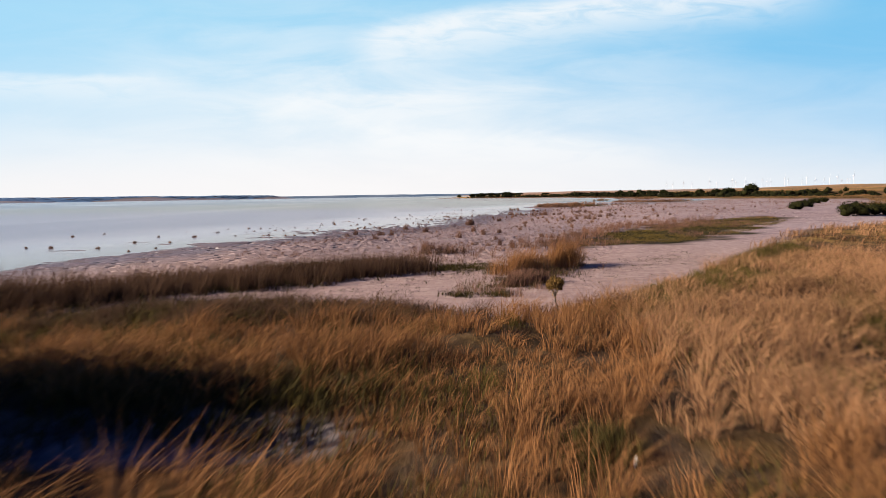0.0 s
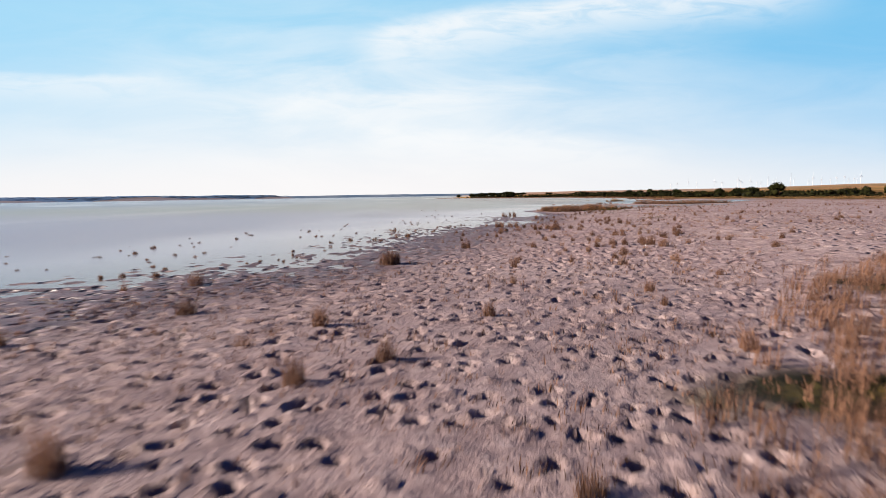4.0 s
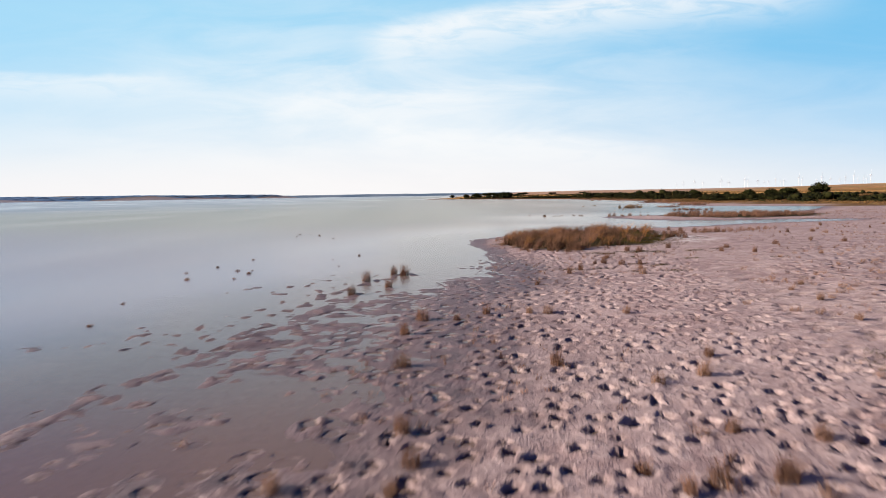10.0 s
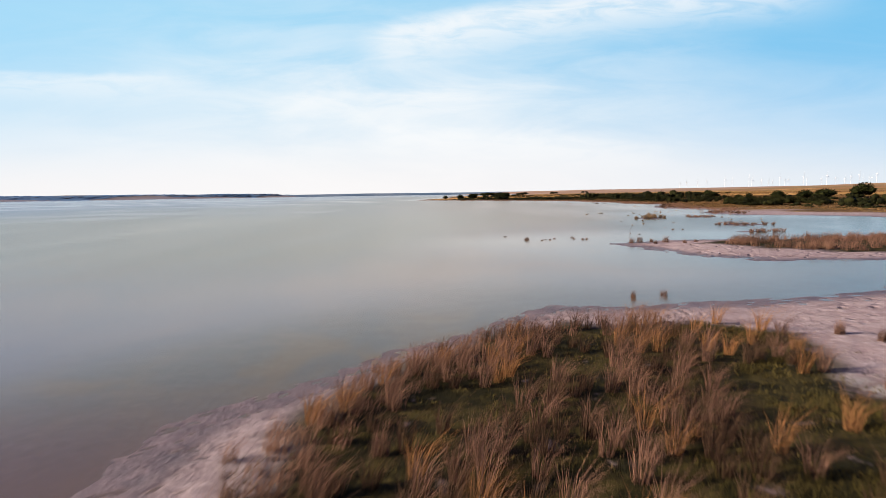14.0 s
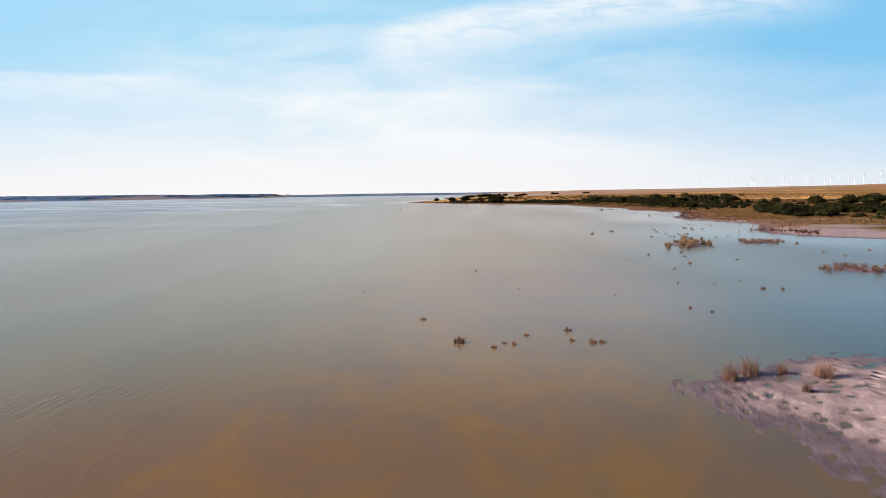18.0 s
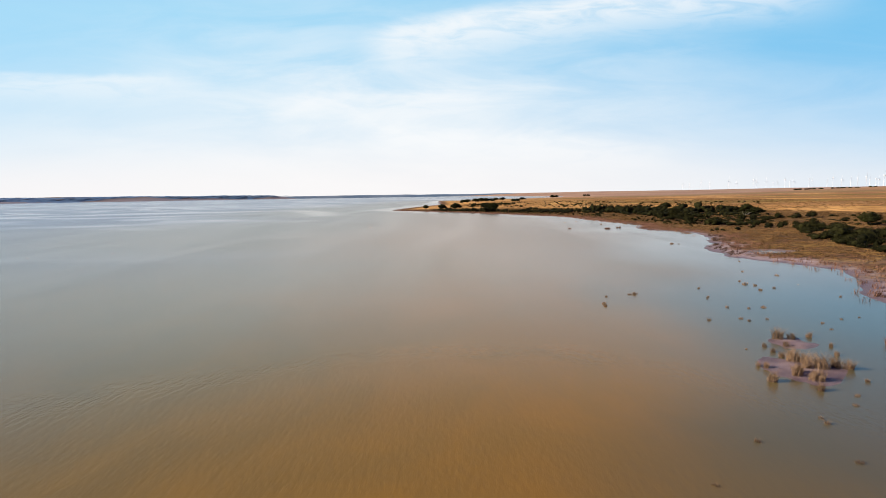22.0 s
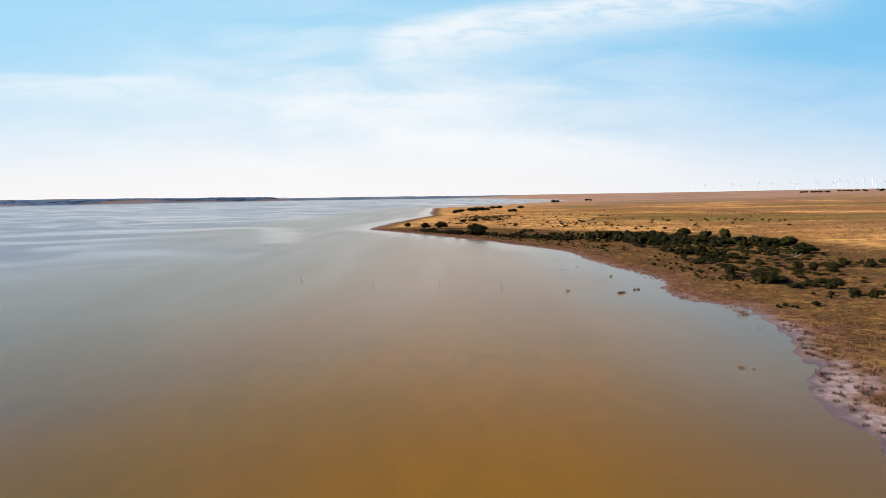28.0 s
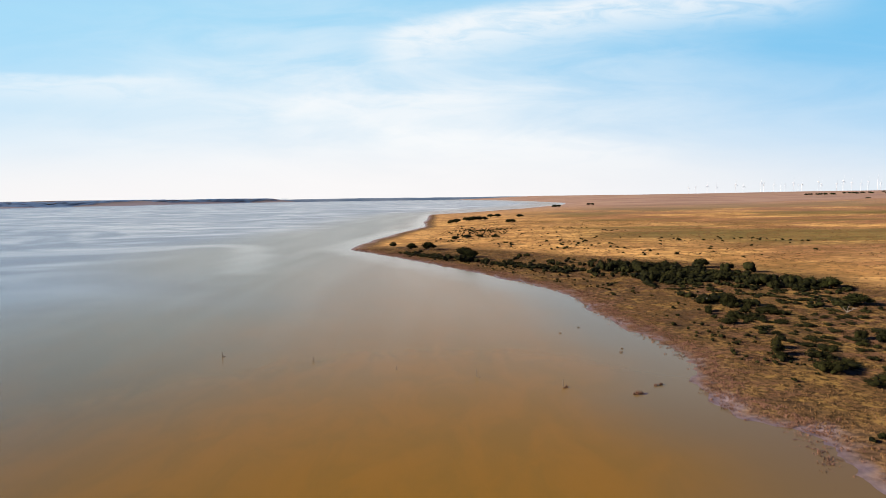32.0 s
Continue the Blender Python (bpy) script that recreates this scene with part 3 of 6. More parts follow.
    marsh = np.maximum(np.maximum(np.maximum(inl, smooth(w, -40, -10)), smooth(d + (fbm(x, y, 6, 52, 4) - 0.5) * 8 - np.interp(y, [255, 280, 330, 350], [5.0, 2.2, 0.8, 0.0]), 0.0, 2.8) * smooth(y, 240, 262)), bank)
    field = smooth(edge_distance(BUSH_BAND, x, y), -6, -22) * smooth(d + (fbm(x, y, 15, 53) - 0.5) * 14, 16, 34) * smooth(y, 262, 330) * smooth(x - 60 - np.clip(540 - y, 0, 600) * 0.33, -20, 5)
    field = np.maximum(field, smooth(y, 585, 620) * smooth(d, 6, 16))
    field = field * smooth(w, -10, -40)
    field = np.maximum(field, smooth(x, 240, 300) * smooth(y, -200, -100))
    back = smooth(d + (fbm(x, y, 60, 54) - 0.5) * 90, 105, 200)
    wet = np.clip(smooth(d, np.interp(y, [30, 60, 74, 83, 90, 97, 107, 130, 240], [8, 12, 7.5, 11.0, 9.0, 5.0, 2.2, 1.5, 2.0]), np.interp(y, [60, 70, 95, 104], [0, 2, 2, 0])) + 0.6 * (1 - smooth(z, 0.005, 0.05)) + 0.08 * smooth(y, 92, 112) + 0.34 * smooth(y, 21, 27) * smooth(y, 52, 42) * smooth(x - 0.3 * y, 1.0, -3.0), 0, 1) * (1 - marsh) * (1 - 0.9 * smooth(z, -0.002, -0.02) * smooth(y, 14, 30) * smooth(y, 145, 135))
    salt = smooth(y, 60, 110) * 0.06 + 0.2 * smooth(y, 200, 260) * smooth(y, 330, 290) + 0.8 * smooth(np.hypot(x - 32.5, (y - 117) * 0.8), 4.5, 2.0) + smooth(x - 0.65 * y, 1, 6) * smooth(y, 50, 40) * 0.5
    # hollow and lake bed mud; the bank share darkens ground like shade under grass
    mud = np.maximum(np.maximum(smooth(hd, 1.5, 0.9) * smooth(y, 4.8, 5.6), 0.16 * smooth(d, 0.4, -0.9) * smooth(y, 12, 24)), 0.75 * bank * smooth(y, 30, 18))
    return {"z": z, "d": d, "wet": wet, "marsh": marsh, "field": field, "mat": matm, "mud": mud, "salt": salt, "back": back, "w": w, "fringe": smooth(d + (fbm(x, y, 7, 56) - 0.5) * 12, 11, 2) * smooth(y, 240, 270), "pitted": flats * smooth(np.abs(x - line_x(y)), 7, 13)}


def lay(xs, ys):
    """Heights at a list of places."""
    return ground_parts(np.asarray(xs, float), np.asarray(ys, float))


def growing(start, step, factor, end, top=1e9):
    out, v = [], start
    while v < end:
        out.append(v)
        step = min(step * factor, top)
        v += step
    return out + [end]


def line_x(y):
    return np.interp(y, [-50, 0, 40, 130, 260, 300], [0.5, 0.5, 7.6, 28, 57, 60])


def grid_mesh(name, X, Y, Z, keep, layers, mat):
    ny, nx = X.shape
    idx = np.arange(nx * ny).reshape(ny, nx)
    f = np.stack([idx[:-1, :-1], idx[:-1, 1:], idx[1:, 1:], idx[1:, :-1]], -1).reshape(-1, 4)
    if keep is not None:
        f = f[keep.reshape(-1)[f].any(1)]
    me = bpy.data.meshes.new(name)
    me.vertices.add(nx * ny)
    me.vertices.foreach_set("co", np.stack([X, Y, Z], -1).astype(np.float32).ravel())
    me.loops.add(len(f) * 4)
    me.loops.foreach_set("vertex_index", f.astype(np.int32).ravel())
    me.polygons.add(len(f))
    me.polygons.foreach_set("loop_start", (np.arange(len(f)) * 4).astype(np.int32))
    me.polygons.foreach_set("use_smooth", np.ones(len(f), bool))
    me.update(calc_edges=True)
    for n, v in layers.items():
        at = me.attributes.new(n, "FLOAT", "POINT")
        at.data.foreach_set("value", np.asarray(v, np.float32).ravel())
    me.materials.append(mat)
    return new(name, me)


STEP = 0.078
cols = np.arange(0, 5.4, STEP).tolist()
side = growing(5.4, STEP, 1.075, 42) + growing(45, 3.0, 1.19, 5200)
left = np.arange(5.4, 12.5, 0.125).tolist() + growing(12.6, 0.13, 1.10, 42) + growing(45, 3.0, 1.19, 5200)
cols = np.array([-v for v in reversed(cols[1:] + left)] + cols + side)
rows_y = np.concatenate([-np.array(growing(0.2, 0.2, 1.16, 4000))[::-1], np.arange(0, 14, 0.16), np.arange(14, 100, STEP), np.arange(100, 136, 0.15),
                         np.arange(136, 166, 0.22), growing(166, 0.25, 1.06, 420, 1.1), growing(421, 1.0, 1.05, 4980)])
GX, GY = np.meshgrid(cols, rows_y)
GX = GX + line_x(GY)
parts_ = ground_parts(GX.ravel(), GY.ravel())
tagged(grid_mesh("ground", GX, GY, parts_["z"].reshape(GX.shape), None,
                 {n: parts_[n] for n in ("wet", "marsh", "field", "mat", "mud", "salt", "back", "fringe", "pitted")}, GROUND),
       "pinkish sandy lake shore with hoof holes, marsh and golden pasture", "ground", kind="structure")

wc = np.array([-v for v in reversed(growing(1, 1.0, 1.07, 5200))] + growing(0, 1.0, 1.07, 5200))
wr = np.concatenate([-np.array(growing(1, 1.0, 1.2, 4000))[::-1], np.arange(0, 700, 2.0), growing(700, 2.0, 1.06, 4970)])
WX, WY = np.meshgrid(wc, wr)
WX = WX + line_x(WY)
wd = edge_distance(LAND, WX.ravel(), WY.ravel())
ws = wd.copy()
for cx, cy, rx, ry in ISLETS:
    wd = np.maximum(wd, (1 - np.sqrt(((WX.ravel() - cx) / rx) ** 2 + ((WY.ravel() - cy) / ry) ** 2)) * min(rx, ry))
near_water = (wd < 14)
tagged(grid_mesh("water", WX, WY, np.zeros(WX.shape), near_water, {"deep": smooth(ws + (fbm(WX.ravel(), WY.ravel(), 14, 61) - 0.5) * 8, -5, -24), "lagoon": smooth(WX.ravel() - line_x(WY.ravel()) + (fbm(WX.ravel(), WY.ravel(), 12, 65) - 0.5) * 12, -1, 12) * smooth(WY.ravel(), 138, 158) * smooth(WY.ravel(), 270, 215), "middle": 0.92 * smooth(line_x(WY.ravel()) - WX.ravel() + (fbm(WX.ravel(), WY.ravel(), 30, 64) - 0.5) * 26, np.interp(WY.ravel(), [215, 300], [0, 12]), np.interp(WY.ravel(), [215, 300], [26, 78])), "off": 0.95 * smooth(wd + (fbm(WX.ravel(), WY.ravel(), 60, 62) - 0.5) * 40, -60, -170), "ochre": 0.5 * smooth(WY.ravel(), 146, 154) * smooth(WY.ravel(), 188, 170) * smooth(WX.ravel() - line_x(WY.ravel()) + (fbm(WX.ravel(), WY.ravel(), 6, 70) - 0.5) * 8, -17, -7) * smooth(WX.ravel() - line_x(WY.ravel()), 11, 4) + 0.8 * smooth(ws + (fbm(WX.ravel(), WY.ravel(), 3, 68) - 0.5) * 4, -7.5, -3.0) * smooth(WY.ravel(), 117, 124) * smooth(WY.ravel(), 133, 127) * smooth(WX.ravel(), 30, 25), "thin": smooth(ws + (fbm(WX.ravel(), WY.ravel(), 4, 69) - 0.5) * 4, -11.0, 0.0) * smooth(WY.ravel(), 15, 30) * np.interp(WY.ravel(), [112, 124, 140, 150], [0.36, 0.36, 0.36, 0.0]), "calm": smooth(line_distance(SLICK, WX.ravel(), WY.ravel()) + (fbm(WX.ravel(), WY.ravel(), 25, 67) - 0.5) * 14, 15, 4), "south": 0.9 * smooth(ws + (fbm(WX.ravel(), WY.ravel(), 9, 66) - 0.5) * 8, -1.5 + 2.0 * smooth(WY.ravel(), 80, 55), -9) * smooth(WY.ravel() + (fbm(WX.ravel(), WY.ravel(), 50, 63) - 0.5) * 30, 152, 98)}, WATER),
       "still shallow brown lake water reflecting the sky", "water", kind="structure")

# ---- plants ----
rng = np.random.RandomState(11)


def blades(bases, heights, width, lean, bend, wind=(0.0, 0.0), rs=rng, away=None):
    """Vertices and faces of curved, tapered blades: a quad and a tip each."""
    n = len(bases)
    a = rs.rand(n) * 2 * math.pi
    if away is not None:
        a = away + (a - math.pi) * 0.25
    dirx, diry = np.cos(a), np.sin(a)
    tilt = lean * (0.25 + rs.rand(n))
    lx, ly = dirx * tilt + wind[0], diry * tilt + wind[1]
    f = rs.rand(n) * 2 * math.pi
    wx, wy = np.cos(f) * width * 0.5, np.sin(f) * width * 0.5
    b = np.asarray(bases, float)
    h = np.asarray(heights, float)
    mid = b + np.stack([lx * h * 0.45, ly * h * 0.45, h * 0.55], 1)
    tip = b + np.stack([lx * h * (1 + bend), ly * h * (1 + bend), h * (1 - 0.18 * bend * tilt)], 1)
    w = np.stack([wx, wy, np.zeros(n)], 1)
    v = np.stack([b - w, b + w, mid + w * 0.8, mid - w * 0.8, tip], 1).reshape(-1, 3)
    i = np.arange(n)[:, None] * 5
    q = i + np.array([0, 1, 2, 3])
    t = i + np.array([3, 2, 4])
    return v, q, t


def poly_mesh(name, v, quads, tris, mat):
    me = bpy.data.meshes.new(name)
    quads, tris = np.asarray(quads, np.int32).reshape(-1, 4), np.asarray(tris, np.int32).reshape(-1, 3)
    me.vertices.add(len(v))
    me.vertices.foreach_set("co", np.asarray(v, np.float32).ravel())
    me.loops.add(quads.size + tris.size)
    me.loops.foreach_set("vertex_index", np.concatenate([quads.ravel(), tris.ravel()]))
    me.polygons.add(len(quads) + len(tris))
    me.polygons.foreach_set("loop_start", np.concatenate([np.arange(len(quads)) * 4, quads.size + np.arange(len(tris)) * 3]).astype(np.int32))
    me.update(calc_edges=True)
    me.materials.append(mat)
    return me


def part(name, me, parent, label=""):
    ob = new(name, me)
    ob.parent = parent
    if label:
        tagged(ob, label)
    return ob


def tuft_mesh(name, r, h, n, mat, width, lean=0.28, bend=0.5, wind=(0.05, 0.0), seed=0):
    rs = np.random.RandomState(seed)
    a, q = rs.rand(n) * 6.283, np.sqrt(rs.rand(n)) * r
    base = np.stack([np.cos(a) * q, np.sin(a) * q * 0.8, np.full(n, -0.03)], 1)
    hh = h * (0.45 + 0.55 * rs.rand(n)) * (1 - 0.35 * (q / r) ** 2)
    v, qd, t = blades(base, hh, width, lean, bend, wind, rs)
    return poly_mesh(name, v, qd, t, mat)


def stand(name, xs, ys, per, r, h, width, mat, label, category, lean=0.25, bend=0.5, wind=(0.08, 0.02), hvar=0.5, seed=1, fan=False):
    """One mesh of many clumps of blades rooted on the ground: stuff."""
    rs = np.random.RandomState(seed)
    g = lay(xs, ys)
    n = len(xs)
    k = np.repeat(np.arange(n), per)
    a, q = rs.rand(n * per) * 6.283, np.sqrt(rs.rand(n * per)) * r
    ch = h * (1 - hvar + hvar * rs.rand(n)) if np.isscalar(h) else np.asarray(h)
    base = np.stack([np.asarray(xs)[k] + np.cos(a) * q, np.asarray(ys)[k] + np.sin(a) * q, g["z"][k] - 0.04], 1)
    hh = ch[k] * (0.5 + 0.5 * rs.rand(n * per))
    v, qd, t = blades(base, hh, width, lean, bend, wind, rs, a if fan else None)
    ob = new(name, poly_mesh(name, v, qd, t, mat))
    return tagged(ob, label, category, kind="stuff")


def scatter(poly, n, seed, keep=None):
    rs = np.random.RandomState(seed)
    p = np.array(poly)
    lo, hi = p.min(0), p.max(0)
    out = np.zeros((0, 2))
    for _ in range(40):
        c = lo + rs.rand(n * 2, 2) * (hi - lo)
        c = c[inside(poly, c[:, 0], c[:, 1])]
        if keep is not None and len(c):
            c = c[rs.rand(len(c)) < keep(c[:, 0], c[:, 1])]
        out = np.concatenate([out, c])
        if len(out) >= n:
            break
    return out[:n, 0], out[:n, 1]


def spaced(xs, ys, gap):
    """Of the places, those that keep a gap from all earlier ones."""
    kept, cells = [], {}
    for x, y in zip(xs, ys):
        i, j = int(x // gap), int(y // gap)
        close = [p for u in (i - 1, i, i + 1) for w in (j - 1, j, j + 1) for p in cells.get((u, w), ())]
        if all((x - a) ** 2 + (y - b) ** 2 > gap * gap for a, b in close):
            kept.append((x, y))
            cells.setdefault((i, j), []).append((x, y))
    return np.array(kept).T


def along(line, n, width, seed):
    """Places strewn along a line."""
    rs = np.random.RandomState(seed)
    p = np.array(line, float)
    seg = np.hypot(*np.diff(p, axis=0).T)
    cum = np.concatenate([[0], np.cumsum(seg)])
    s = rs.rand(n) * cum[-1]
    return np.interp(s, cum, p[:, 0]) + rs.randn(n) * width * 0.5, np.interp(s, cum, p[:, 1]) + rs.randn(n) * width * 0.5


# tall grass on the bank where the flight starts
def bank_keep(x, y):
    hd = np.sqrt(((x - HOLLOW[0]) / HOLLOW[2]) ** 2 + ((y - HOLLOW[1]) / HOLLOW[3]) ** 2)
    return smooth(hd, 0.85, 1.15) * (0.22 + 0.78 * smooth(fbm(x, y, 0.9, 71), 0.38, 0.56)) * (1 - 0.8 * smooth(edge_distance(BANK_EDGE, x, y), 2.4, 0.9) * smooth(x, 0.5, -1.5))


bx, by = scatter([(-12, 3), (-12, 10.5), (-8.1, 11.8), (-5.5, 13.5), (-3, 13.2), (-1.2, 12.1), (1.4, 11.2), (2.6, 11.6), (4.2, 12.8), (6.4, 15.2), (10, 19.5), (14, 19), (14, 3)], 6800, 5, lambda x, y: bank_keep(x, y) * (1 - 0.85 * smooth(x, 1.5, 5.0) * smooth(edge_distance(BANK_EDGE, x, y) + (fbm(x, y, 2.5, 75) - 0.5) * 5, 2.6, 0.6)))
bx, by = spaced(bx, by, 0.27)
# grass left out so dark ground stands in for a shadow gap
bare = np.hypot(bx - 1.35, by - 4.9) > 0.5
bx, by = bx[bare], by[bare]
tall = 0.26 + 0.50 * smooth(fbm(bx, by, 1.1, 73), 0.25, 0.75)
pale = smooth(bx + (fbm(bx, by, 1.5, 72) - 0.5) * 4, 1.5, 5.0) > 0.5
# grass at the bank foot takes a darker colour in place of shade
shaded = ~pale & (by + (fbm(bx, by, 1.2, 76) - 0.5) * 1.5 > 10.3) & (bx < 1.0)
stand("bank_grass", bx[~pale & ~shaded], by[~pale & ~shaded], 62, 0.13, tall[~pale & ~shaded], 0.0085, BANK, "tall russet-brown dry grass on the shore bank", "grass", 0.55, 0.9, (0.16, 0.06), 0.55, 6, True)
stand("bank_grass", bx[shaded], by[shaded], 62, 0.13, 0.85 * tall[shaded], 0.0085, REED_DARK, "bank grass coloured dark for shade at the bank foot", "grass", 0.55, 0.9, (0.16, 0.06), 0.55, 65, True)
stand("bank_grass", bx[pale], by[pale], 62, 0.13, tall[pale], 0.0085, BANK_PALE, "tall sun-bleached tawny grass on the shore bank", "grass", 0.55, 0.9, (0.16, 0.06), 0.55, 64, True)
bx, by = scatter([(10, 3), (10, 19.7), (20.8, 33.7), (31.3, 40), (60, 51), (60, 20), (30, 3)], 1800, 7)
stand("bank_grass", bx, by, 12, 0.26, 0.62, 0.024, BANK_PALE, "tall tawny dry grass on the far side of the bank", "grass", 0.35, 0.9, (0.2, 0.06), 0.45, 8)
bx, by = scatter([(-12, 3), (-12, 9.5), (-6.7, 12.4), (-0.9, 11.2), (2.6, 11.4), (6.4, 15), (14, 24), (14, 3)], 3600, 9, lambda x, y: np.maximum(0.55 * smooth(fbm(x, y, 1.7, 74), 0.46, 0.6), smooth(x, 1.5, 5.0) * smooth(edge_distance(BANK_EDGE, x, y) + (fbm(x, y, 2.5, 75) - 0.5) * 5, 3.0, 1.2)))
stand("bank_sedge", bx, by, 14, 0.22, 0.40, 0.011, SEDGE_TALL, "short olive-green sedge low in the bank grass", "grass", 0.5, 0.6, (0.05, 0.02), 0.4, 10)

# dark sedge in the same spot, added to deepen that painted shadow
bx, by = along([(1.15, 4.8), (1.65, 4.9)], 26, 0.35, 97)
stand("dark_sedge", bx, by, 30, 0.16, 0.42, 0.012, OLIVE, "dark sedge standing in for a shaded gap in the grass", "grass", 0.4, 0.6, (0.06, 0.02), 0.4, 98)

# dark blades put where the hollow lies in shadow
bx, by = along([(-4.6, 7.0), (-2.8, 6.6), (-1.6, 6.2), (-1.0, 5.6)], 190, 0.8, 123)
stand("hollow_sedge", bx, by, 20, 0.2, 0.42, 0.012, OLIVE, "dark sedge added to paint shade round the hollow", "grass", 0.5, 0.7, (0.1, 0.03), 0.5, 124)
bx, by = along([(-5.5, 12.9), (-3.5, 12.5), (-1.8, 12.2), (-0.4, 11.8)], 330, 1.0, 162)
stand("bank_edge_sedge", bx, by, 18, 0.16, 0.36, 0.011, REED_DARK, "dark brown sedge before the sand pan", "grass", 0.5, 0.7, (0.12, 0.04), 0.5, 163, True)
bx, by = along([(-14, 8.6), (-8.1, 11.0), (-6.0, 12.2), (-3.4, 11.7), (-1.2, 11.0)], 600, 1.8, 110)
stand("bank_edge_grass", bx, by, 14, 0.22, 0.46, 0.012, REED_DARK, "dark russet grass at the edge of the bank", "grass", 0.45, 0.7, (0.12, 0.04), 0.5, 111)
bx, by = along([(-14, 8.8), (-8.1, 11.2), (-6.0, 12.4), (-3.4, 11.8), (-1.2, 11.0)], 1200, 1.6, 130)
stand("bank_edge_sedge", bx, by, 14, 0.22, 0.40, 0.013, OLIVE, "dark olive sedge at the edge of the bank", "grass", 0.45, 0.7, (0.12, 0.04), 0.5, 131)
# dark low blades imitate the shadow at the foot of the strip
bx, by = along([(-16, 11.4), (-13, 12.4), (-8.8, 13.9), (-8, 15.3), (-4.4, 16.4), (-3, 17.9)], 620, 1.3, 132)
stand("strip_sedge", bx, by, 14, 0.22, 0.36, 0.013, OLIVE, "dark sedge added as shade at the reed strip foot", "grass", 0.45, 0.7, (0.12, 0.04), 0.5, 133)
bx, by = along([(-24, 9.5), (-16, 11.8), (-11, 13.0), (-8.6, 14.4)], 520, 1.8, 112)
stand("tall_reed_strip", bx, by, 18, 0.2, 1.25, 0.013, REED_DARK, "tall brown reeds at the end of the strip", "reeds", 0.22, 0.7, (0.14, 0.03), 0.4, 113)

# reeds by the sand pan
bx, by = along([(-13, 12.6), (-8.8, 14.0), (-8, 15.5), (-4.4, 16.8), (-3, 18.0), (-0.7, 19.3)], 1500, 1.2, 12)
stand("reed_strip", bx, by, 18, 0.18, 0.90, 0.011, REED_DARK, "strip of brown dead reeds along the sand", "reeds", 0.2, 0.6, (0.14, 0.03), 0.5, 13)
for i, (line, n, wide, tall, label) in enumerate((
        ([(2.1, 17.4), (2.6, 18.1), (3.3, 18.4)], 62, 0.42, 1.12, "thick clump of tall brown reeds on pink sand"),
        ([(3.7, 18.7), (4.1, 19.0), (4.5, 19.4)], 66, 0.42, 1.28, "dense dark-footed clump of brown reeds on sand"),
        ([(1.8, 15.2), (2.3, 15.5), (2.8, 15.9)], 60, 0.32, 0.58, "low clump of brown reeds at the sand pan"),
        ([(2.5, 16.3), (2.3, 16.8)], 26, 0.4, 0.5, "short loose reeds between two tall clumps"),
        ([(-0.9, 24.6), (0.1, 24.5), (1.0, 24.8)], 34, 0.5, 0.80, "row of brown reeds on the trodden flats"),
        ([(3.9, 26.6), (5.2, 27.4), (6.8, 27.2)], 26, 0.8, 0.55, "brown reeds beside the sedge mat"))):
    bx, by = along(line, n, wide, 14 + 300 * i)
    stand("reed_clump", bx, by, 26, 0.15, tall, 0.008, BANK if i < 2 else REED, label, "reeds", 0.26, 0.8, (0.12, 0.03), 0.4, 15 + 300 * i)
bx, by = along([(0.1, 14.0), (0.8, 13.8), (1.6, 13.7), (1.2, 14.4)], 50, 0.3, 16)
stand("sedge_patch", bx, by, 18, 0.13, 0.24, 0.012, OLIVE, "low olive-brown sedge at the foot of the reeds", "grass", 0.5, 0.6, (0.08, 0.02), 0.4, 17)
bx, by = along([(3.2, 21.2), (4.4, 21.6), (4.0, 23.4), (-1.2, 22.4), (0.2, 24.8), (6.0, 25.4)], 46, 0.7, 18)
stand("reed_patch", bx, by, 16, 0.14, 0.46, 0.011, DRY, "loose patches of dry reeds on the flats", "reeds", 0.22, 0.6, (0.12, 0.03), 0.5, 19)
bx, by = along([(-1.5, 17.6), (0.6, 18.4), (0.6, 16.8), (-2.2, 16.2), (6.5, 20), (9, 21.5), (8.4, 17.6), (10.5, 23.5), (4, 16), (-2.5, 14.5), (-5, 14.8), (-1, 13.5)], 420, 1.3, 20)
stand("dead_litter", bx, by, 14, 0.24, 0.10, 0.022, OLIVE, "flattened brown plant litter lying on the sand", "litter", 0.9, 0.4, (0.1, 0.0), 0.4, 21)

bx, by = along([(0.4, 14.6), (1.2, 14.3), (1.9, 15.2), (2.5, 16.6), (3.0, 18.4), (3.6, 19.6), (4.0, 20.8), (5.0, 22.2)], 150, 1.2, 105)
stand("reed_thicket", bx, by, 15, 0.18, 0.45, 0.010, REED, "loose thicket of brown reeds along the sand pan", "reeds", 0.28, 0.7, (0.14, 0.03), 0.5, 106)
bx, by = scatter([(-9, 19), (-3, 20), (3, 20), (7, 27), (10, 38), (16, 48), (-2, 48), (-9, 36)], 2600, 107, lambda x, y: 0.2 + smooth(fbm(x, y, 3, 86), 0.42, 0.6))
stand("reed_stubble", bx, by, 7, 0.12, 0.20, 0.012, REED, "short dark reed stubble over the flats", "reeds", 0.3, 0.5, (0.08, 0.02), 0.6, 108)

# dark stand added so the thicket has a shaded-looking base
bx, by = along([(1.4, 15.0), (2.6, 16.2), (3.2, 18.0), (3.8, 19.6), (4.2, 20.8), (5.0, 22.0)], 260, 1.0, 119)
stand("reed_foot_sedge", bx, by, 16, 0.2, 0.32, 0.012, OLIVE, "dark sedge added as shade under the reed thicket", "grass", 0.5, 0.6, (0.1, 0.02), 0.5, 120)
